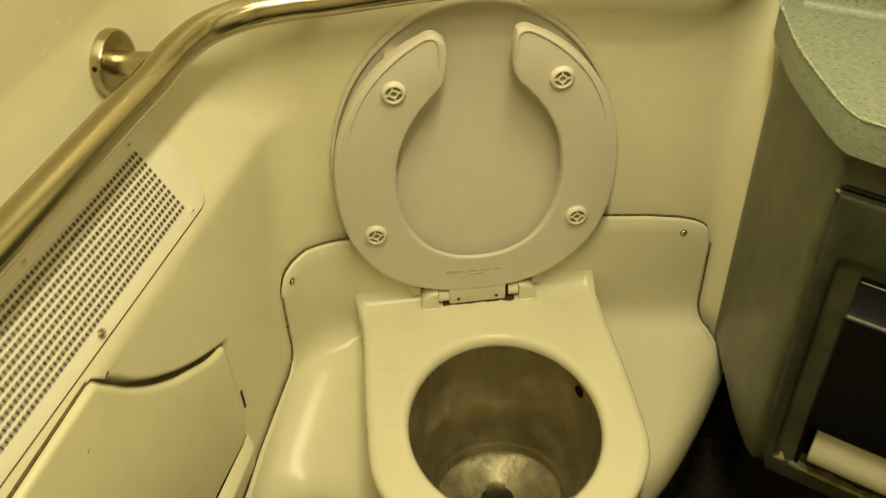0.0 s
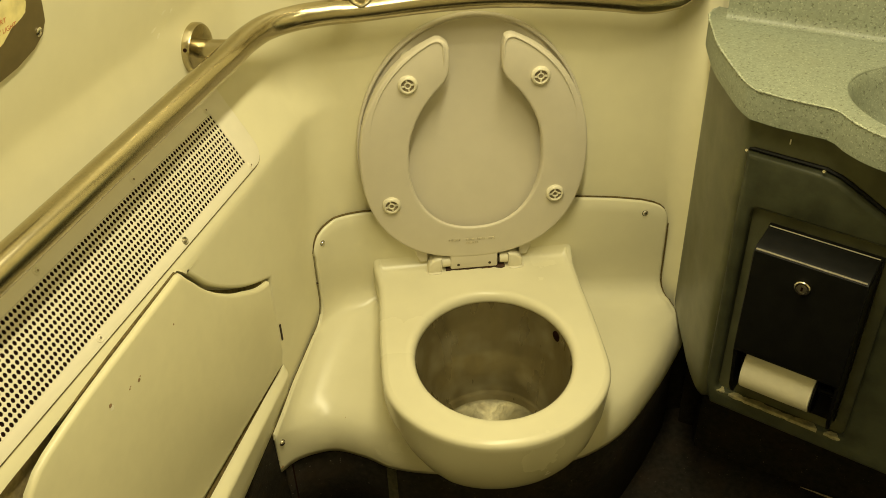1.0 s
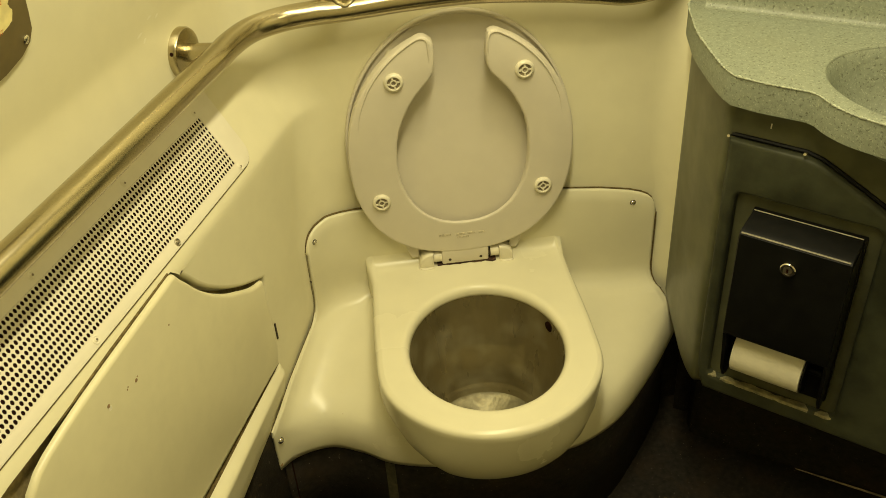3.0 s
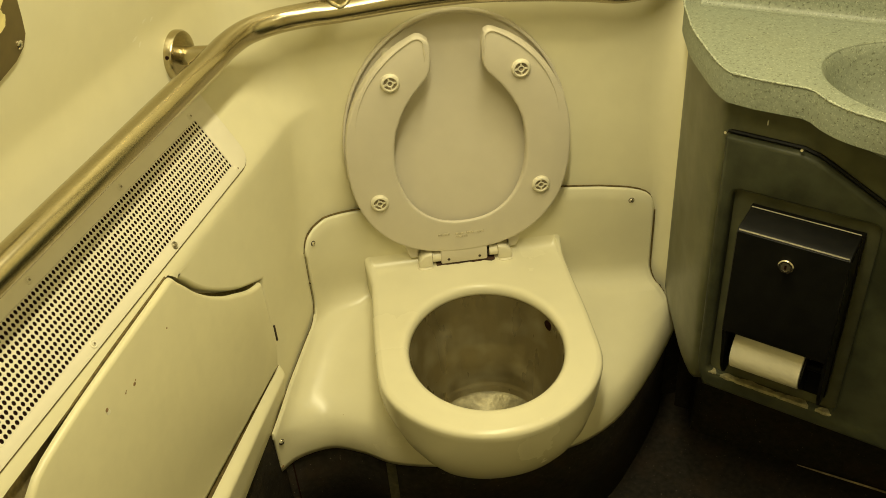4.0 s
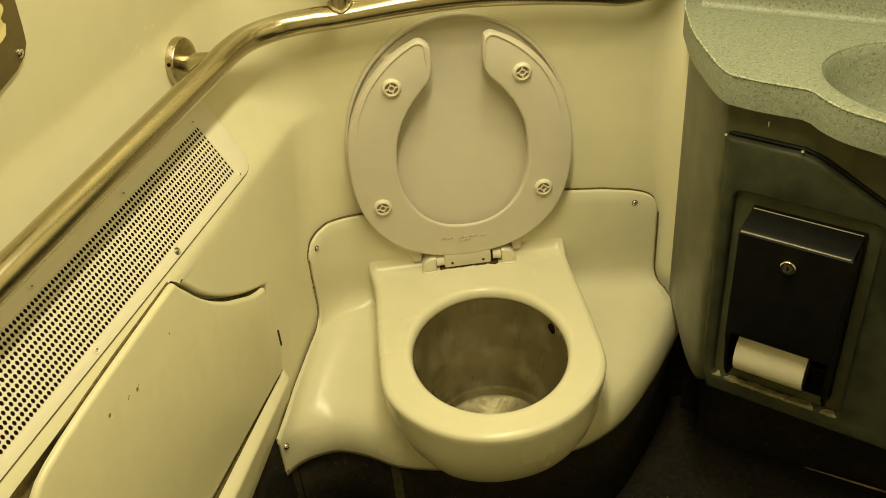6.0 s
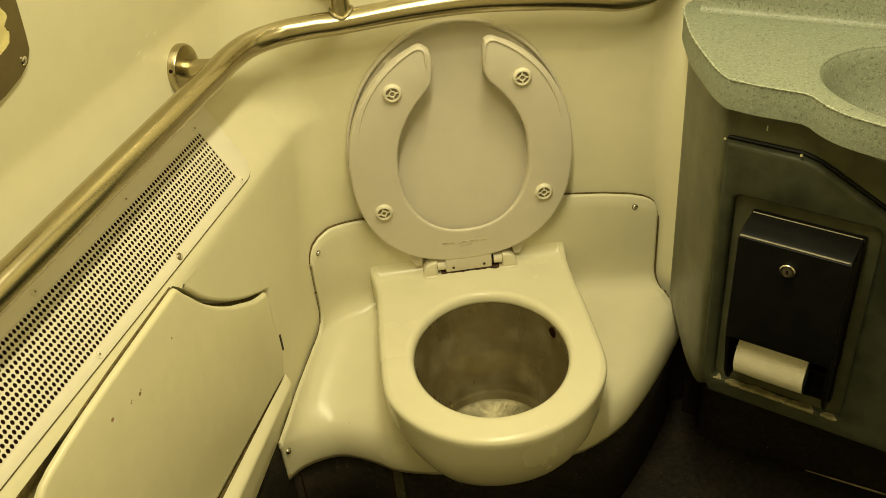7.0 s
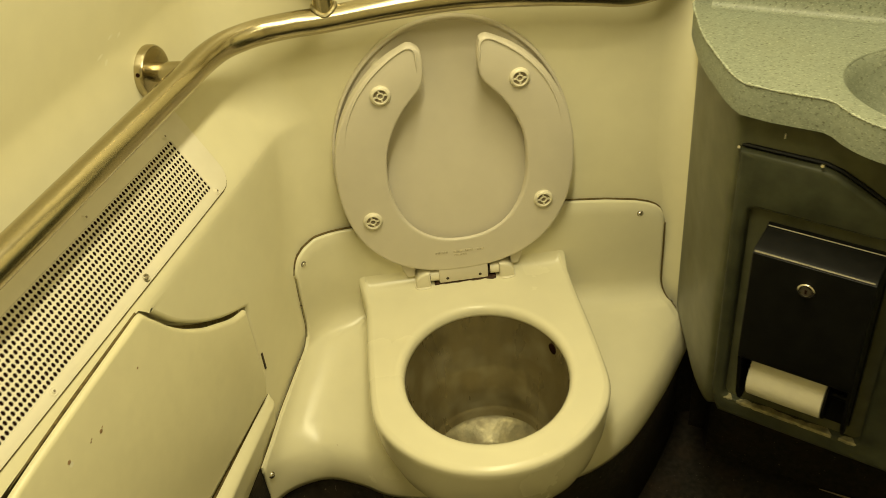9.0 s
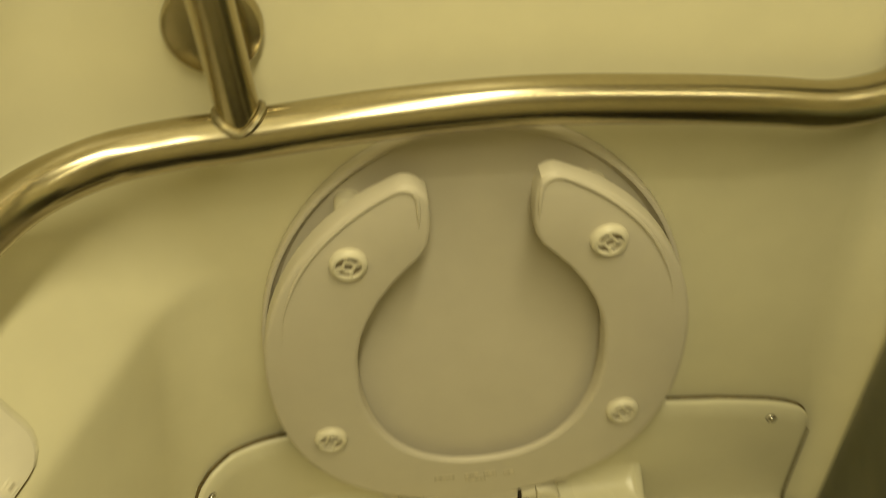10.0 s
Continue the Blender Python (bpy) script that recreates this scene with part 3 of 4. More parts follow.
lid = part("lid", plate(egg(0.2015, 0.2015, 0.2345, 0.700, 96), lid_dish, 0.016, 0.009), SEAT, toilet, "raised grey-beige plastic lid behind the seat")
rim_rows = []
for half, t in ((0.2005, 0.0165), (0.2030, 0.012), (0.2030, 0.0025), (0.2020, 0.0006), (0.2002, 0.0), (0.1985, 0.0006), (0.1972, 0.0030), (0.1955, 0.0070), (0.1925, 0.0092)):
    d = half - 0.203
    rim_rows.append([lid_dish(u, t, z) for u, z in egg(half, 0.203 + d, 0.236 + d, 0.700, 96)])
part("lid_rim", grid(rim_rows, True), SEAT, lid, "raised rim round the dished lid")


def seat_solid(u, t, z):
    """The seat is thinner towards its hinge."""
    return seat_frame(u, t * (0.32 + 0.68 * smoothstep((z - 0.555) / 0.14)), z)


half_outer = [(0.0500, 0.9105), (0.0555, 0.9138), (0.0620, 0.9145), (0.0690, 0.9120)]
for k in range(1, 40):
    a = radians(67 - 157 * k / 39)
    c, s = math.cos(a), math.sin(a)
    p = 2.0 if s > 0 else 2.35
    r = (abs(c) ** p + abs(s) ** p) ** (-1 / p)
    half_outer.append((0.1995 * r * c, 0.700 + (0.226 if s > 0 else 0.212) * r * s))
half_inner = []
for k in range(0, 22):
    a = radians(-90 + 90 * k / 21)
    c, s = math.cos(a), math.sin(a)
    r = (abs(c) ** 2.25 + abs(s) ** 2.25) ** (-1 / 2.25)
    half_inner.append((0.1175 * r * c, 0.692 + 0.141 * r * s))
half_inner += [(0.1155, 0.725), (0.1105, 0.749), (0.1015, 0.772), (0.0905, 0.793), (0.0770, 0.8125), (0.0625, 0.829), (0.0515, 0.841), (0.0455, 0.853), (0.0433, 0.868), (0.0430, 0.883), (0.0436, 0.8960), (0.0460, 0.9045)]
seat_loop = half_outer + [(u, z) for u, z in reversed([(-u, z) for u, z in half_outer[:-1]])]
seat_loop += [(-u + 0.003, z) for u, z in reversed(half_inner)] + [(u + 0.0025, z) for u, z in half_inner[1:]]
seat = part("seat", plate(seat_loop, seat_solid, 0.020, 0.0, bevel=0.0045), SEAT, toilet, "raised open-front grey-beige plastic seat")
for sign in (-1, 1):
    path = [(0.178, 0.752), (0.171, 0.790), (0.155, 0.829), (0.136, 0.857), (0.116, 0.878), (0.098, 0.893), (0.080, 0.905), (0.066, 0.912), (0.056, 0.911), (0.0505, 0.903), (0.0495, 0.885), (0.050, 0.870)]
    pts = [seat_frame(sign * p.x, -0.0002, p.y) for p in spline([(u, z, 0) for u, z in path], 5)]
    part("bead", tube(pts, [0.0017 * smoothstep(min(k, (len(pts) - 1 - k) * 2) / 12) + 0.0002 for k in range(len(pts))], 8), SEAT, seat)
for u, z in ((-0.1105, 0.8415), (0.1105, 0.842), (0.1455, 0.613), (-0.1485, 0.613)):
    c = seat_frame(u, 0.0, z)
    bumper = part("bumper", lathe(c, (0, -1, 0), [(-0.001, 0.0165), (0.003, 0.0165), (0.0055, 0.0150), (0.0065, 0.0125), (0.0060, 0.0112), (0.003, 0.0108)]), HINGE, seat, "pale round rubber bumper")
    part("bumper_core", lathe(c, (0, -1, 0), [(0.001, 0.0112), (0.0032, 0.0112)]), SOCKET, bumper, "dark bumper socket")
    part("hub", lathe(c, (0, -1, 0), [(0.002, 0.0060), (0.0052, 0.0060), (0.0056, 0.0050), (0.0048, 0.0038), (0.003, 0.0036)], 18), HINGE, bumper)
    part("screw", lathe(c, (0, -1, 0), [(0.002, 0.0035), (0.0040, 0.0034), (0.0043, 0.0024), (0.0030, 0.0010)], 12), SOCKET, bumper)
    for q in range(4):
        w = radians((12 if u < 0 else 3) + 90 * q)
        spoke = block((-0.0014, 0.0052, -0.0012), (0.0014, 0.0110, 0.0012))
        for v in spoke.verts:
            x, y, h = v.co
            v.co = c + Vector((x * math.cos(w) - y * math.sin(w), -0.0042 + h, x * math.sin(w) + y * math.cos(w)))
        part("spoke", spoke, HINGE, bumper)
for u, z in ((-0.1075, 0.866), (0.104, 0.864)):
    knob = part("lid_bumper", lathe(lid_frame(u, 0.009, z), (0, -1, 0), [(-0.001, 0.0125), (0.010, 0.0125), (0.0135, 0.0110), (0.0145, 0.0095), (0.0135, 0.0085), (0.011, 0.0083)]), HINGE, lid, "small pale bumper on the lid")
    part("bumper_core", lathe(lid_frame(u, 0.009, z), (0, -1, 0), [(0.009, 0.0084), (0.0115, 0.0084)]), SOCKET, knob, "dark bumper socket")
# moulded maker's mark: short unreadable bars
for u, z, w in ((-0.037, 0.5275, 0.022), (-0.008, 0.5265, 0.016), (0.012, 0.527, 0.014), (0.032, 0.5265, 0.012), (-0.004, 0.520, 0.022)):
    part("mark", block((u - w / 2, -0.0006, z - 0.0022), (u + w / 2, 0.002, z + 0.0022), seat_frame), MARK, seat, "worn moulded lettering")
# hinge
part("hinge_tab", block((-0.0450, 0.001, 0.4605), (0.0440, 0.013, 0.500), seat_frame, 0.003), SEAT, seat)
dirt = random.Random(11)
smear = [(XC - 0.056 + 0.007 * k, 1.0602 + dirt.uniform(-0.0018, 0.0016) - (0.003 if k > 13 else 0)) for k in range(17)] + [(XC + 0.056, 1.078), (XC - 0.056, 1.078)]
part("grime", plate(smear, lambda u, d, v: Vector((u, v, d)), 0.4505, 0.4566), CAKED, toilet, "brown grime under the hinge")
for u in (-0.030, 0.029):
    part("pin_hole", lathe(seat_frame(u, 0.001, 0.470), (0, -1, 0), [(-0.002, 0.0028), (0.0004, 0.0028)], 12), BROWN, seat)
for sign in (-1, 1):
    x0 = XC + sign * 0.0765
    elbow = [(0.0625, 0.4515), (0.0895, 0.4515), (0.0895, 0.4620)] + [(0.0665 + 0.0230 * math.cos(radians(15 * k)), 0.4620 + 0.0225 * math.sin(radians(15 * k))) for k in range(1, 7)] + [(0.0625, 0.4845)]
    hinge = part("hinge", plate([(XC + sign * u, v) for u, v in elbow], lambda u, d, v: Vector((u, d, v)), 1.088, 1.056, bevel=0.004), HINGE, toilet, "pale plastic seat hinge")
    part("foot", plate(rounded(x0 - 0.0160, 1.051, x0 + 0.0160, 1.090, 0.0125, 6), lambda u, d, v: Vector((u, v, d)), 0.4512, 0.4556, bevel=0.0016), HINGE, hinge)
    part("barrel", tube([Vector((XC + sign * (0.0465 + 0.0155 * k), 1.070, 0.4705)) for k in (0, 1)], 0.0112, 20), HINGE, hinge)
    part("pin", tube([Vector((XC + sign * (0.044 + 0.020 * k), 1.071, 0.4665)) for k in (0, 1)], 0.0080, 14), BROWN, hinge)
    lug = [(sign * u, v) for u, v in ((0.087, 0.473), (0.101, 0.473), (0.107, 0.486), (0.113, 0.512), (0.085, 0.512))]
    part("lid_lug", plate(lug, lid_frame, 0.012, 0.000, bevel=0.003), SEAT, lid)


def screw_head(c, axis, parent, r=0.0048):
    head = part("screw", lathe(c, axis, [(-0.002, r), (0.0010, r), (0.0022, r * 0.8), (0.0029, r * 0.5), (0.0030, r * 0.28), (0.0018, r * 0.22)], 16), CHROME, parent)
    part("screw_seat", lathe(c, axis, [(-0.003, r * 1.22), (0.0005, r * 1.22)], 14), BROWN, head)
    return head


screw_head((0.553, 1.0875, 0.531), (0, -1, 0.05), toilet)
near = min(range(2, COLS - 2), key=lambda k: abs(cols[k][27].x + 0.054))
along = (cols[near + 1][27] - cols[near - 1][27]).normalized()
screw_head((cols[near][27].x + along.y * 0.0032, cols[near][27].y - along.x * 0.0032, 0.549), (along.y, -along.x, 0), toilet, 0.0042)
screw_head((-0.1440, 0.8020, 0.3080), (0.676, -0.737, 0.35), toilet)

# ---- access hatch and trim of the left wall ----
hatch = thing("access_hatch", on_wall(0.45, -0.43, 0.36), "cream plastic access hatch with scooped corner", "hatch")
hatch_loop = [(0.16, 0.4365), (0.762, 0.4320), (0.774, 0.458)] + [(p.x, p.y) for p in scoop[:-1]] + [(0.553, 0.789), (0.545, 0.7915), (0.448, 0.7885), (0.381, 0.7863), (0.324, 0.7835), (0.284, 0.7800), (0.251, 0.7755), (0.231, 0.7700), (0.211, 0.7580), (0.191, 0.731), (0.170, 0.66), (0.162, 0.56)]
part("door", plate(hatch_loop, on_wall, -0.430, -0.4215, bevel=0.0065), PANEL, hatch, "flat cream hatch door")
# Tan sheet on the pocket's back paints the dark of the gap.
part("gap", plate([(0.470 + (u - 0.470) * 0.985, 0.600 + (v - 0.600) * 0.975) for u, v in pocket_loop], on_wall, -0.4462, -0.4440), POCKET_SHADE, hatch, "tan backing that shades the gap round the hatch door")
part("latch_slot", block((0.7890, -0.4310, 0.4650), (0.7930, -0.4280, 0.4995), on_wall, 0.0008), BROWN, hatch, "small dark slot")
for s, z, w, label in ((0.3574, 0.7426, 0.0034, "brown chip in the paint"), (0.4160, 0.7285, 0.0034, "brown chip in the paint"), (0.4200, 0.7315, 0.0014, ""), (0.3960, 0.7320, 0.0016, ""), (0.3985, 0.7340, 0.0013, ""), (0.5082, 0.7405, 0.0018, "")):
    part("chip", lathe(on_wall(s, -0.4216, z), (CA, -SA, 0), [(-0.001, w), (0.0004, w * 0.8)], 9), CHIP, hatch, label)
part("scuff", lathe(on_wall(0.3590, -0.4217, 0.7375), (CA, -SA, 0), [(-0.001, 0.0042), (0.00035, 0.0036)], 11), SCUFF, hatch, "pale scuff beside a chip")
rail = thing("hatch_sill", on_wall(0.3, -0.43, 0.36), "cream moulded sill under the hatch", "sill")


def sill_section(s):
    """Section of the sill, which grows out of the wall away from the corner: n and z round it."""
    run = math.sqrt(max(0.0, 1 - max(0.0, (s - 0.761) / 0.018) ** 2))
    out = max(s, 0.2)
    ledge, ridge, foot = 0.026 * max(0.0, 0.78 - out) + 0.0006, 0.0272 + 0.0487 * (0.494 - out), max(0.0001, 0.0175 - 0.090 * (max(s, 0.45) - 0.556))
    foot = min(foot, ridge - 0.004)
    section = [(-0.0003, 0.4205), (ledge - 0.0004, 0.4203), (ledge + 0.001, 0.4200), (ledge + (ridge - ledge) * 0.5, 0.4166), (ridge - 0.0045, 0.4128), (ridge - 0.0016, 0.4103), (ridge - 0.0003, 0.4075), (ridge, 0.4045),
               (ridge + (foot - ridge) * 0.06, 0.4010), (ridge + (foot - ridge) * 0.5, 0.372), (ridge + (foot - ridge) * 0.95, 0.3405), (foot - 0.0008, 0.3378), (-0.0003, 0.3375)]
    return [(-0.4297 + (n * run if z > 0.3405 else n), z) for n, z in section]


stations = [-1.1, -0.5, 0.0, 0.2, 0.35, 0.5, 0.6, 0.68, 0.73, 0.750, 0.757, 0.762, 0.766, 0.770, 0.773, 0.776, 0.778, 0.779]
part("sill", grid([[on_wall(s, n, z) for n, z in sill_section(s)] for s in stations], True, True), CREAM, rail, sharp=75)
# Brown wedge paints the hatch's shadow along with the slit below it.
part("gap", plate([(0.16, -0.4297), (0.776, -0.4297), (0.776, -0.4291), (0.16, -0.4133)], lambda u, d, v: on_wall(u, v, d), 0.4190, 0.4209), GAP, rail, "brown strip painting the hatch's shadow and slit on the sill")
# Brown tube draws the groove's shade as a dark line.
part("gap", tube([on_wall(s, -0.4322, z) for s, z in ((0.285, 0.7815), (0.324, 0.7848), (0.40, 0.7878), (0.550, 0.7912))], [0.0004, 0.0018, 0.0020, 0.0016], 8), GAP, hatch, "brown line painting the groove's shade over the hatch door")

# ---- perforated vent ----
vent = thing("vent_grille", on_wall(0.4, -0.43, 0.8), "cream perforated metal vent plate on the bench slope", "vent")
SLOPE = Vector((-0.0725, 0.127)).normalized()


def on_slope(s, d, v):
    """Vent's frame: s along the wall, v up the slope from its lower edge, d out of it."""
    v += 0.0125 * (0.80 - s)
    n = -0.4365 + SLOPE.x * v + SLOPE.y * d
    z = 0.797 + SLOPE.y * v - SLOPE.x * d
    return on_wall(s, n, z)


PITCH, RISE, S0, NS, V0, NV = 0.0067, 0.00805, 0.7985, 147, 0.0147, 11
bm = bmesh.new()
ring8 = [(math.cos(radians(22.5 + 45 * k)), math.sin(radians(22.5 + 45 * k))) for k in range(8)]
RAD_S, RAD_V = 0.0026, 0.0031
for i in range(NS):
    for j in range(NV):
        cs, cv = S0 - PITCH * (i + 0.5), V0 + RISE * (j + 0.5)
        corner_pts = [(1, 1), (-1, 1), (-1, -1), (1, -1)]
        sq = [bm.verts.new(on_slope(cs + PITCH / 2 * x, 0.003, cv + RISE / 2 * y)) for x, y in corner_pts]
        rg = [bm.verts.new(on_slope(cs + RAD_S * x, 0.003, cv + RAD_V * y)) for x, y in ring8]
        dp = [bm.verts.new(on_slope(cs + RAD_S * x, 0.0023, cv + RAD_V * y)) for x, y in ring8]
        for q in range(4):
            a, b, c = rg[2 * q], rg[2 * q + 1], rg[(2 * q + 2) % 8]
            bm.faces.new((sq[q], b, a))
            bm.faces.new((sq[q], sq[(q + 1) % 4], c, b))
        for q in range(8):
            bm.faces.new((rg[q], rg[(q + 1) % 8], dp[(q + 1) % 8], dp[q]))
bmesh.ops.recalc_face_normals(bm, faces=bm.faces)
part("perforated_field", bm, VENT, vent, "small round holes in rows", smooth=False)
s_low = S0 - PITCH * NS
v_hi = V0 + RISE * NV
part("border", plate(rounded(s_low - 0.04, -0.0005, 0.845, 0.132, 0.028, 6, (0, 1, 0, 0)), on_slope, 0.0005, 0.003, holes=[[(s_low, V0), (S0, V0), (S0, v_hi), (s_low, v_hi)]], bevel=0.0008), VENT, vent, "plain border of the vent plate")
# Black sheet close under the plate paints the holes' unlit depth.
part("dark_sheet", block((s_low, 0.0002, V0), (S0, 0.0010, v_hi), on_slope), DARK, vent, "black sheet that paints the dark inside the holes")
for k, (s, v) in enumerate(((0.5995, 0.0073), (0.3965, 0.0084), (0.195, 0.008), (0.0, 0.008), (0.8030, 0.0070), (0.5955, 0.1125), (0.3942, 0.1135), (0.193, 0.1135), (0.7944, 0.112))):
    base = on_slope(s, 0.003, v)
    ax = on_slope(s, 1, v) - on_slope(s, 0, v)
    rivet = part("rivet", lathe(base, ax, [(-0.001, 0.0058), (0.0006, 0.0056), (0.001, 0.0046), (0.0004, 0.0030), (0.0016, 0.0026), (0.002, 0.0014)], 16), VENT if k else SCREW, vent)
    part("rivet_core", lathe(base, ax, [(0.0012, 0.0017), (0.0023, 0.0015)], 10), SOCKET, rivet)
edge_line = [(s_low - 0.03, -0.0014), (0.3, -0.0014), (0.8165, -0.0014)] + [(0.8175 + 0.0280 * math.sin(radians(18 * k)), 0.0272 - 0.0286 * math.cos(radians(18 * k))) for k in range(1, 6)] + [(0.8458, 0.045), (0.8456, 0.058)]
part("edge_gap", tube([on_slope(u, 0.0008, v) for u, v in edge_line], 0.0008, 6), GAP, vent, "thin brown joint round the plate")

# ---- grab bar ----
bar = thing("grab_bar", on_wall(0.8, -0.515, 0.98), "brushed stainless steel grab bar along two walls", "grab bar")
left_run = [on_wall(s, -0.4505, 0.9755 - 0.004 * (s / 0.9)) for s in (-0.15, 0.1, 0.35, 0.6, 0.75)]
bend = [Vector(p) for p in ((-0.137, 0.925, 0.973), (-0.118, 0.981, 0.972), (-0.091, 1.032, 0.970), (-0.047, 1.067, 0.968), (0.004, 1.080, 0.968), (0.052, 1.084, 0.968), (0.158, 1.087, 0.974), (0.265, 1.088, 0.975),
                            (0.375, 1.088, 0.966), (0.455, 1.088, 0.956), (0.505, 1.088, 0.948), (0.540, 1.090, 0.948), (0.568, 1.096, 0.952), (0.591, 1.108, 0.964), (0.606, 1.125, 0.977), (0.613, 1.142, 0.984))]
R_BAR = 0.0194
bend = [p + Vector((0.0008, -0.0015, -0.0012)) for p in bend]
part("rail", tube(spline(left_run + bend, 7), R_BAR, 28), STEEL, bar)


def flange(c, axis, stem):
    fl = part("flange", lathe(c, axis, [(0, 0.0375), (0.008, 0.0375), (0.0115, 0.0355), (0.0125, 0.031), (0.0125, 0.013)], 40), STEEL, bar, "round steel wall flange")
    if stem:
        part("stem", lathe(c, axis, [(0.011, 0.0135), (stem, 0.0135)], 24), STEEL, fl)
    return fl


fl = flange(on_wall(0.840, -0.515, 0.970), (CA, -SA, 0), 0.0)
part("stem", tube([on_wall(0.840, -0.506, 0.970), on_wall(0.842, -0.480, 0.971), on_wall(0.844, -0.456, 0.972)], 0.0138, 20), STEEL, fl)
part("set_screw", lathe(on_wall(0.840, -0.515, 0.970) + on_wall(-0.0352, 0.006, 0.0125), on_wall(-0.94, 0, 0.33), [(-0.001, 0.003), (0.0004, 0.003)], 10), DARK, fl)
flange((0.040, 1.139, 1.030), (0, -1, 0.05), 0.034)
flange((0.614, 1.139, 0.985), (0, -1, 0.05), 0.0)
flange(on_wall(-0.15, -0.515, 0.992), (CA, -SA, 0), 0.062)
part("riser", tube([Vector((0.0555, 1.0835, 0.966)), Vector((0.054, 1.085, 1.0)), Vector((0.050, 1.089, 1.10)), Vector((0.044, 1.095, 1.45))], R_BAR * 0.84, 24), STEEL, bar, "upright steel riser welded to the bar")
weld = []
for k in range(33):
    a = 2 * math.pi * k / 32
    r = R_BAR * 0.90
    u, w = r * math.cos(a), r * math.sin(a)
    weld.append(Vector((0.0550 + u, 1.0838 + w, 0.968 + math.sqrt(max(0.0, (R_BAR * 1.03) ** 2 - w * w)) + 0.001)))
part("weld", tube(weld, 0.0030, 8, False), WELD, bar, "rough weld bead")

# ---- sign on the left wall ----
sign = thing("sign_plate", on_wall(0.4, -0.49, 1.12), "bronze sign plate with torn yellowed sticker", "sign")


def on_upper(s, d, z):
    return on_wall(s, -0.5085 + (z - 1.05) * 0.227 + d, z)


sign_loop = [(s + 0.007, z) for s, z in (
    (0.10, 1.16), (0.20, 1.126), (0.30, 1.111), (0.40, 1.110), (0.455, 1.115), (0.485, 1.123), (0.501, 1.133), (0.507, 1.146), (0.505, 1.165), (0.499, 1.20), (0.490, 1.24), (0.467, 1.34), (0.10, 1.34))]
part("plate", plate(sign_loop, on_upper, 0.0005, 0.004, bevel=0.001), BRONZE, sign)
screw_c = on_upper(0.5005, 0.004, 1.1390)
part("rivet", lathe(screw_c, (0.91, -0.34, -0.2), [(-0.001, 0.005), (0.001, 0.005), (0.0025, 0.003)], 14), CHROME, sign)

torn = spline([(s + 0.009, z + 0.001, 0) for s, z, _ in [(0.30, 1.150, 0), (0.36, 1.140, 0), (0.41, 1.1425, 0), (0.435, 1.150, 0), (0.452, 1.160, 0), (0.470, 1.165, 0), (0.476, 1.176, 0), (0.470, 1.186, 0), (0.476, 1.196, 0), (0.468, 1.210, 0), (0.472, 1.225, 0), (0.455, 1.24, 0), (0.44, 1.28, 0), (0.32, 1.285, 0), (0.29, 1.22, 0)]], 4, True)
rough_edge = [(p.x + random.uniform(-0.0008, 0.0008), p.y + random.uniform(-0.0008, 0.0008)) for p in torn]
sticker = part("sticker", plate(rough_edge, on_upper, 0.0038, 0.0044), STICKER, sign, "torn yellowed paper sticker")
scrape = spline([(s + 0.004, z - 0.004, 0) for s, z, _ in [(0.425, 1.200, 0), (0.440, 1.196, 0), (0.452, 1.204, 0), (0.449, 1.218, 0), (0.455, 1.228, 0), (0.440, 1.234, 0), (0.424, 1.226, 0), (0.416, 1.212, 0)]], 4, True)
part("scrape", plate([(p.x + random.uniform(-0.001, 0.001), p.y + random.uniform(-0.001, 0.001)) for p in scrape], on_upper, 0.0040, 0.0047), BRONZE, sticker, "patch scraped off the sticker")


def lettering(text, s, z, size, parent, place, d, mat):
    curve = bpy.data.curves.new("lettering", "FONT")
    curve.body, curve.size, curve.extrude = text, 1.0, 0.0
    ob = bpy.data.objects.new("lettering", curve)
    scene.collection.objects.link(ob)
    bpy.context.view_layer.update()
    me = bpy.data.meshes.new_from_object(ob.evaluated_get(bpy.context.evaluated_depsgraph_get()))
    bpy.data.objects.remove(ob)
    bm = bmesh.new()
    bm.from_mesh(me)
    for v in bm.verts:
        v.co = place(s + v.co.x * size, d, z + v.co.y * size)
    return part("lettering", bm, mat, parent, "faded orange-red lettering " + text, smooth=False)


lettering("Y LIGHT", 0.4375, 1.1600, 0.0077, sticker, on_upper, 0.0047, RED)
lettering("RT", 0.4420, 1.1700, 0.0077, sticker, on_upper, 0.0050, RED)
lettering("B", 0.436, 1.1810, 0.0077, sticker, on_upper, 0.0050, RED)
lettering("N", 0.463, 1.1900, 0.0077, sticker, on_upper, 0.0050, RED)

for s, z, w, h in ((0.745, 1.037, 0.007, 0.0016), (0.757, 1.024, 0.004, 0.0022), (0.772, 1.052, 0.006, 0.0014), (0.792, 1.046, 0.004, 0.0018)):
    n = lerp_table(LEFT_N, z)
    mark = spline([(s - w, z - h, 0), (s - w * 0.2, z - h * 1.3, 0), (s + w, z + h * 0.4, 0), (s + w * 0.5, z + h * 1.6, 0), (s - w * 0.5, z + h, 0)], 3, True)
    part("scuff", plate([(p.x, p.y) for p in mark], lambda u, d, v: on_wall(u, lerp_table(LEFT_N, v) + d, v), -0.0005, 0.00008), SCUFF, wall_l, "pale scuff")

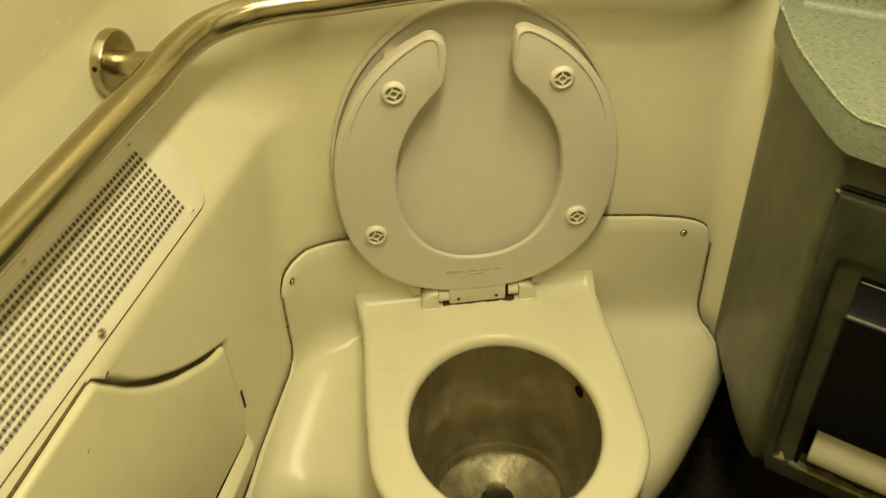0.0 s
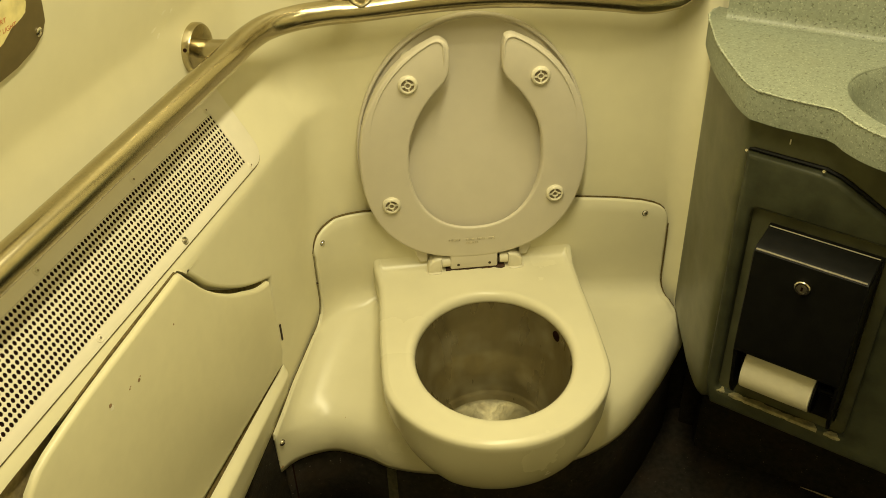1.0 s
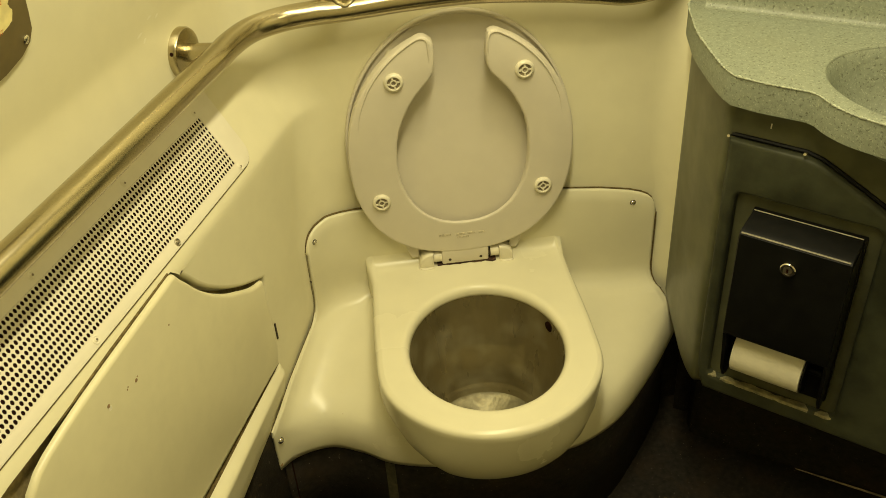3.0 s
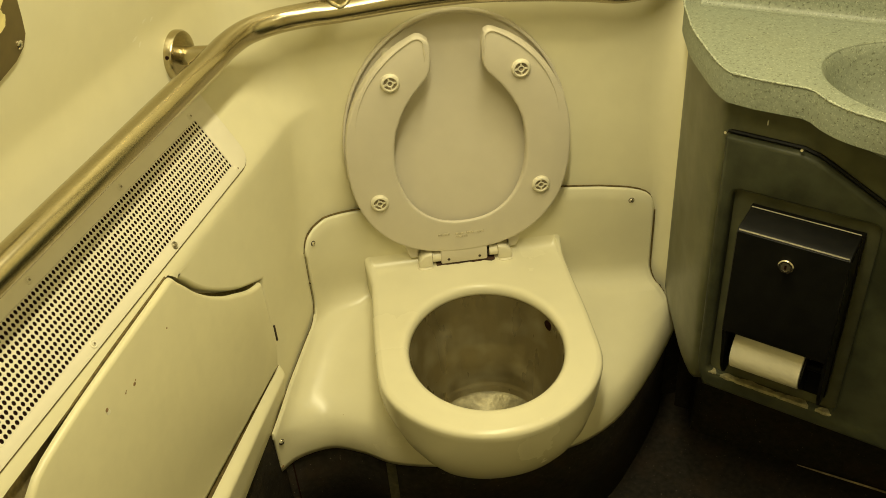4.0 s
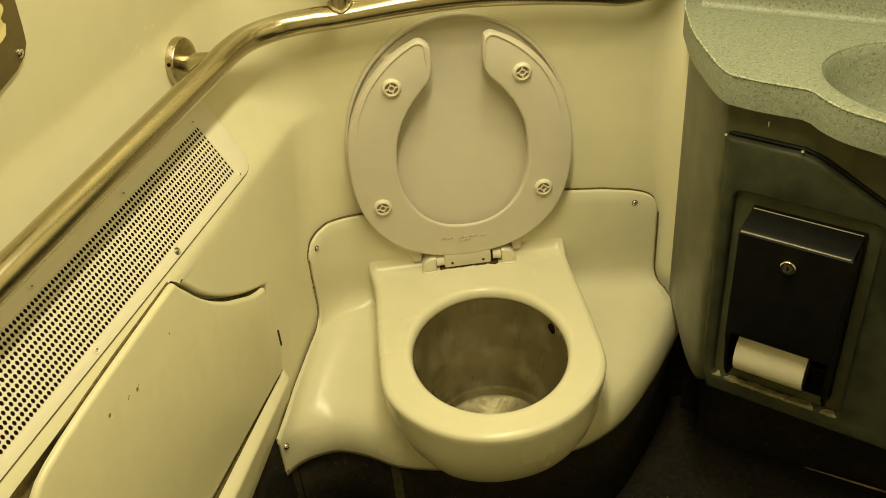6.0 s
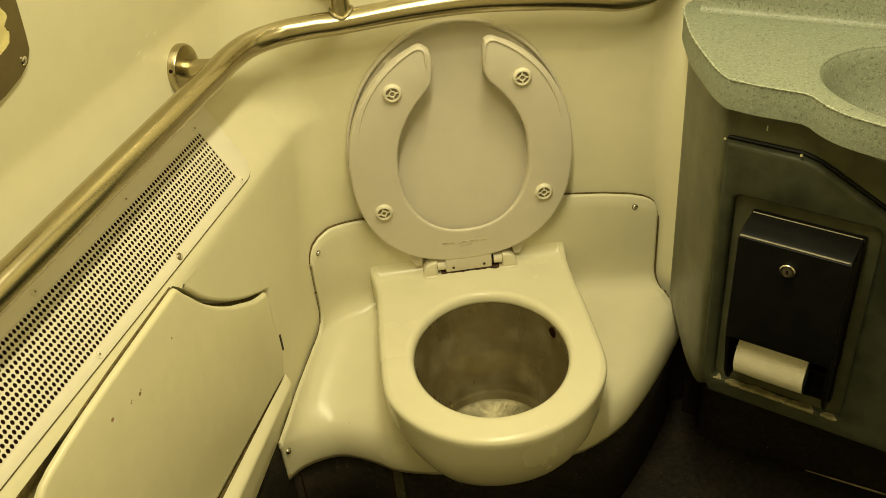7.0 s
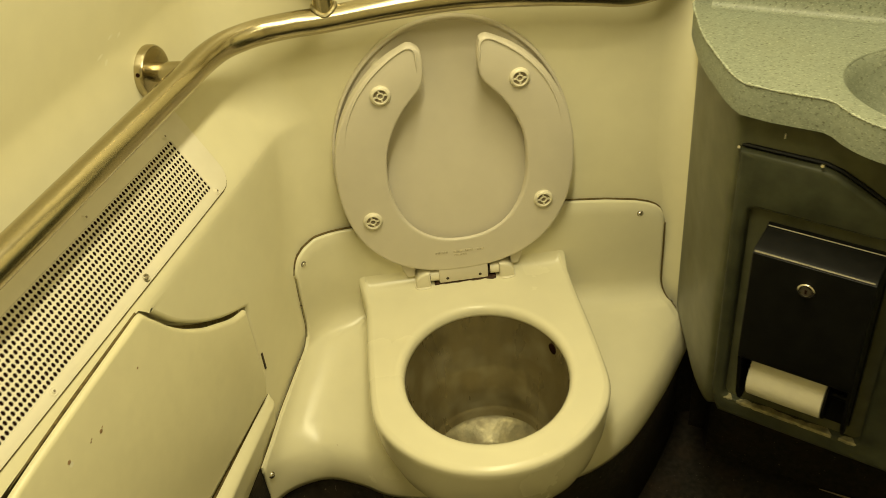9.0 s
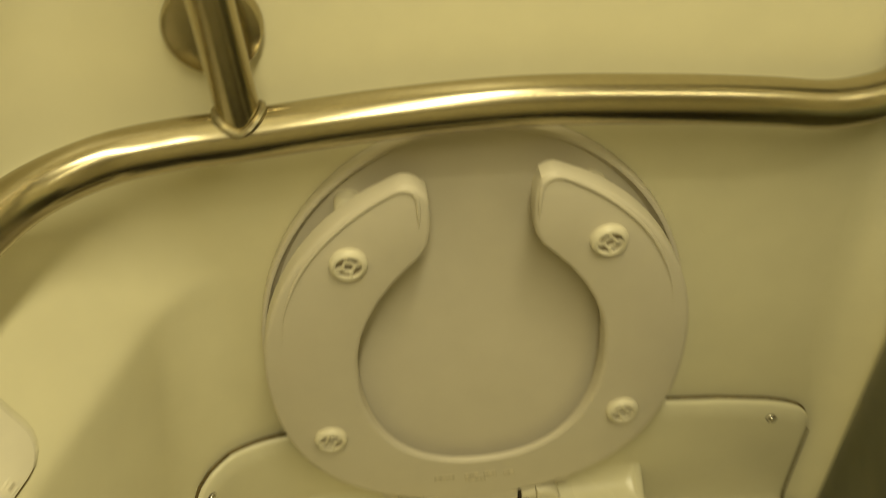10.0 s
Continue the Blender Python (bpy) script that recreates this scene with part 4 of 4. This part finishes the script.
# ---- vanity ----
vanity = thing("vanity_cabinet", on_cabinet(0.15, -1.05, 0.345), "dark green-grey moulded plastic vanity cabinet", "cabinet")
side_plan = [(0.674, 1.11), (0.625, 1.058), (0.610, 1.0), (0.600, 0.94), (0.590, 0.88), (0.5860, 0.83), (0.589, 0.801)]
front_plan = [on_cabinet(s, -0.997, 0) for s in (-0.055, -0.03, 0.1, 0.3, 0.6, 0.8)]
plan = [Vector((x, y, 0)) for x, y in side_plan] + front_plan
plan = spline(plan, 4)
rows = []
for z, pull in ((0.327, 0.014), (0.330, 0.007), (0.336, 0.003), (0.346, 0.0005), (0.38, 0.0), (0.6, 0.0), (0.892, 0.0)):
    row = []
    for i, p in enumerate(plan):
        t = (plan[min(i + 1, len(plan) - 1)] - plan[max(0, i - 1)]).normalized()
        nrm = Vector((-t.y, t.x, 0))
        row.append(Vector((p.x, p.y, z)) + nrm * pull)
    rows.append(row)
rows.insert(0, [Vector((p.x * 0.5 + 0.55, p.y * 0.5 + 0.52, 0.329)) for p in plan])
part("body", grid(rows), CABINET, vanity, "dark green-grey cabinet body", sharp=60)
panel_loop = [(-0.050, 0.335), (0.60, 0.335), (0.60, 0.59), (0.42, 0.633), (0.30, 0.693), (0.164, 0.770), (0.092, 0.809), (0.065, 0.8225), (0.043, 0.8285), (-0.066, 0.8295), (-0.066, 0.70), (-0.064, 0.39), (-0.058, 0.355)]
pocket = rounded(-0.044, 0.3695, 0.167, 0.744, 0.012, 4)
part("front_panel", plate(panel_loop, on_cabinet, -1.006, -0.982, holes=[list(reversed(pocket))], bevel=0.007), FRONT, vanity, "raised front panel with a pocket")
groove = [on_cabinet(u, -0.9948, z + 0.0038) for u, z in reversed(panel_loop[3:10])]
part("groove", tube(groove, 0.0034, 8), BLACK, vanity, "dark groove over the front panel")
part("scratch", block((-0.0135, -0.9975, 0.854), (-0.0117, -0.9958, 0.862), on_cabinet, 0.0004), HINGE, vanity, "short pale scratch")
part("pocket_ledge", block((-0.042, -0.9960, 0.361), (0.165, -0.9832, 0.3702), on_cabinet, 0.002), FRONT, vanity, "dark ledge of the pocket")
chips = random.Random(5)
for u0, u1 in ((-0.043, -0.028), (-0.021, 0.128), (0.139, 0.165)):
    steps = max(5, int((u1 - u0) / 0.004))
    low, deep, strip_rows = 0.3665, 0.9945, []
    for k in range(steps + 1):
        low = min(0.3690, max(0.3630, low + chips.uniform(-0.0016, 0.0016)))
        deep = min(0.9955, max(0.9905, deep + chips.uniform(-0.0016, 0.0016)))
        u, fade = u0 + (u1 - u0) * k / steps, smoothstep(min(k, steps - k) / 2.0)
        rear = deep * fade + 0.9852 * (1 - fade)
        rim = [(-0.9836, low), (-0.9827, low + 0.0004), (-0.9827, 0.3692), (-0.9836, 0.3706), (-0.9850, 0.3708), (-rear, 0.3708), (-rear - 0.0004, 0.3698)]
        strip_rows.append([on_cabinet(u, d, z) for d, z in rim])
    part("worn_patch", grid(strip_rows), WORN, vanity, "plastic rubbed pale along the ledge")
for s, z in ((-0.066, 0.8365), (0.043, 0.836)):
    part("rivet", lathe(on_cabinet(s, -0.981, z), (-0.65, -0.76, 0.3), [(-0.001, 0.003), (0.002, 0.0022)], 10), CHROME, vanity)
vanity_base = thing("vanity_plinth", on_cabinet(0.3, -1.1, 0), "black recessed base under the vanity", "plinth")
base_plan = [(0.72, 1.06), (0.684, 1.0), (0.680, 0.972), (0.692, 0.957), (0.800, 0.882), (0.902, 0.812), (1.004, 0.742), (1.30, 0.53)]
part("base", grid([[Vector((x, y, z)) for x, y in base_plan] for z in (0.0, 0.35)]), RUBBER, vanity_base, smooth=False)
part("edge_strip", tube([Vector((x - 0.004, y - 0.005, 0.003)) for x, y in ((0.86, 0.841), (0.902, 0.812), (1.004, 0.742), (1.30, 0.53))], [0.0008, 0.0018, 0.0022, 0.0022], 8), STRIP, vanity_base, "thin dull metal floor strip")

# dispenser
disp = thing("paper_dispenser", on_cabinet(0.066, -0.96, 0.40), "black plastic toilet paper dispenser with lock", "dispenser")
part("back_plate", block((-0.016, -0.9960, 0.400), (0.149, -0.984, 0.722), on_cabinet, 0.002), BLACK, disp)
hood = [(-0.982, 0.7245), (-0.930, 0.7215), (-0.9225, 0.716), (-0.921, 0.60), (-0.9215, 0.532), (-0.923, 0.525)]
inner_hood = [(d - 0.004, z - 0.004) for d, z in hood]
rows = []
for s in (-0.014, -0.0125, 0.1445, 0.146):
    inset = 0.0015 if s in (-0.014, 0.146) else 0.0
    rows.append([on_cabinet(s, d - inset, z - inset) for d, z in hood] + [on_cabinet(s, d, z) for d, z in reversed(inner_hood)])
part("cover", grid(rows, True, True), BLACK, disp, "glossy black front cover")
part("worn_edge", tube([on_cabinet(s, -0.9245, 0.7185) for s in (-0.011, 0.06, 0.1425)], 0.0018, 8), SCREW, disp, "rubbed bright front edge")
part("hinge_line", tube([on_cabinet(s, -0.980, 0.7255) for s in (-0.012, 0.06, 0.144)], 0.0010, 8), SCREW, disp)
for s0, s1 in ((-0.0145, -0.0095), (0.1415, 0.1465)):
    cheek = [(-0.985, 0.402), (-0.962, 0.402), (-0.945, 0.43), (-0.932, 0.50), (-0.9255, 0.53), (-0.9245, 0.712), (-0.985, 0.720)]
    part("cheek", plate(cheek, lambda u, d, v: on_cabinet(d, u, v), s0, s1), BLACK, disp)
lock_c = on_cabinet(0.0635, -0.921, 0.6815)
lock = part("lock", lathe(lock_c, (-0.65, -0.76, 0), [(-0.001, 0.0115), (0.003, 0.0115), (0.0045, 0.0100), (0.0045, 0.0075), (0.003, 0.0070)], 24), CHROME, disp, "chrome round lock")
part("barrel", lathe(lock_c, (-0.65, -0.76, 0), [(0.001, 0.0068), (0.0042, 0.0066)], 18), SCREW, lock)
part("keyhole", block((0.0620, -0.9185, 0.6775), (0.0650, -0.9163, 0.6840), on_cabinet), DARK, lock)
part("roll_pin", tube([on_cabinet(s, -0.9765, 0.4630) for s in (-0.010, 0.142)], 0.006, 12), BLACK, disp)
roll = thing("toilet_paper", on_cabinet(0.058, -0.957, 0.43), "nearly white toilet paper roll in the dispenser", "toilet paper")
core_axis = on_cabinet(1, 0, 0)
start = on_cabinet(0.001, -0.9765, 0.4630)
part("paper", lathe(start, core_axis, [(0, 0.020), (0, 0.0405), (0.001, 0.0415), (0.055, 0.0418), (0.109, 0.0415), (0.110, 0.0405), (0.110, 0.020), (0.0005, 0.0195)], 48), PAPER, roll)
part("holder_disc", lathe(on_cabinet(0.1120, -0.9765, 0.4630), core_axis, [(0, 0.041), (0.003, 0.041)], 32), BLACK, disp)
part("core", lathe(start, core_axis, [(-0.0005, 0.0185), (-0.0005, 0.0198), (0.1105, 0.0198), (0.1105, 0.0185), (0.0, 0.0184)], 32), WORN, roll, "cardboard core")

# counter with basin
counter = thing("countertop", (0.8, 0.75, 0.89), "grey-green speckled solid-surface vanity top", "countertop")
rim = [(0.632, 1.075, 0), (0.605, 1.045, 0), (0.589, 0.980, 0), (0.580, 0.93, 0), (0.5765, 0.875, 0), (0.5750, 0.825, 0), (0.576, 0.800, 0)]
rim2 = [(0.580, 0.781, 0), (0.606, 0.753, 0), (0.658, 0.712, 0)]
rim3 = [(0.664, 0.700, 0), (0.669, 0.672, 0), (0.683, 0.640, 0), (0.712, 0.603, 0), (0.76, 0.552, 0), (0.82, 0.500, 0), (0.89, 0.450, 0), (0.97, 0.41, 0), (1.06, 0.385, 0)]
top_loop = [(p.x, p.y) for p in spline(rim, 5)] + [(x, y) for x, y, _ in rim2] + [(p.x, p.y) for p in spline(rim3, 4)]
top_loop += [(1.35, 0.385), (1.35, 0.56)]
top_loop = list(reversed(top_loop))
BC = Vector((0.850, 0.6725))


def basin_ring(scale_e, scale_m, z):
    out = []
    for k in range(64):
        a = 2 * math.pi * k / 64
        u, w = scale_e * math.cos(a), scale_m * math.sin(a)
        out.append(Vector((BC.x + 0.76 * u - 0.65 * w, BC.y - 0.65 * u - 0.76 * w, z)))
    return out


hole = [(p.x, p.y) for p in basin_ring(0.175, 0.1295, 0)]
edge_pts = [Vector((x, y, 0.9352)) for x, y in list(reversed(top_loop))[:-2]]
edge_pts = resample(edge_pts, 520)
rub = random.Random(8)
part("worn_edge", tube(edge_pts, [rub.uniform(0.0005, 0.0021) * rub.choice((0.8, 1.0, 1.35)) for _ in edge_pts], 8), EDGEWEAR, counter, "pale scuffed upper edge")
part("slab", plate(top_loop, lambda u, d, v: Vector((u, v, d)), 0.890, 0.936, holes=[hole], bevel=0.003), SOLID, counter)
bowl_rows = [basin_ring(0.175, 0.1295, 0.933), basin_ring(0.172, 0.1265, 0.930), basin_ring(0.166, 0.121, 0.918), basin_ring(0.153, 0.111, 0.885), basin_ring(0.128, 0.094, 0.852), basin_ring(0.08, 0.06, 0.832), basin_ring(0.02, 0.02, 0.828)]
part("basin", grid(bowl_rows, True), SOLID, counter, "oval speckled basin moulded in the top", sharp=60)
up_rows = []
for d, z in ((0.010, 0.9362), (0.004, 0.9375), (0.0, 0.943), (-0.003, 0.955), (-0.006, 1.06), (-0.012, 1.066), (-0.046, 1.066)):
    up_rows.append([diagonal(s, d, z) for s in (0.005, 0.03, 0.2, 0.5, 0.9)])
part("upstand", grid(up_rows), SOLID, counter, "coved speckled backsplash", sharp=50)
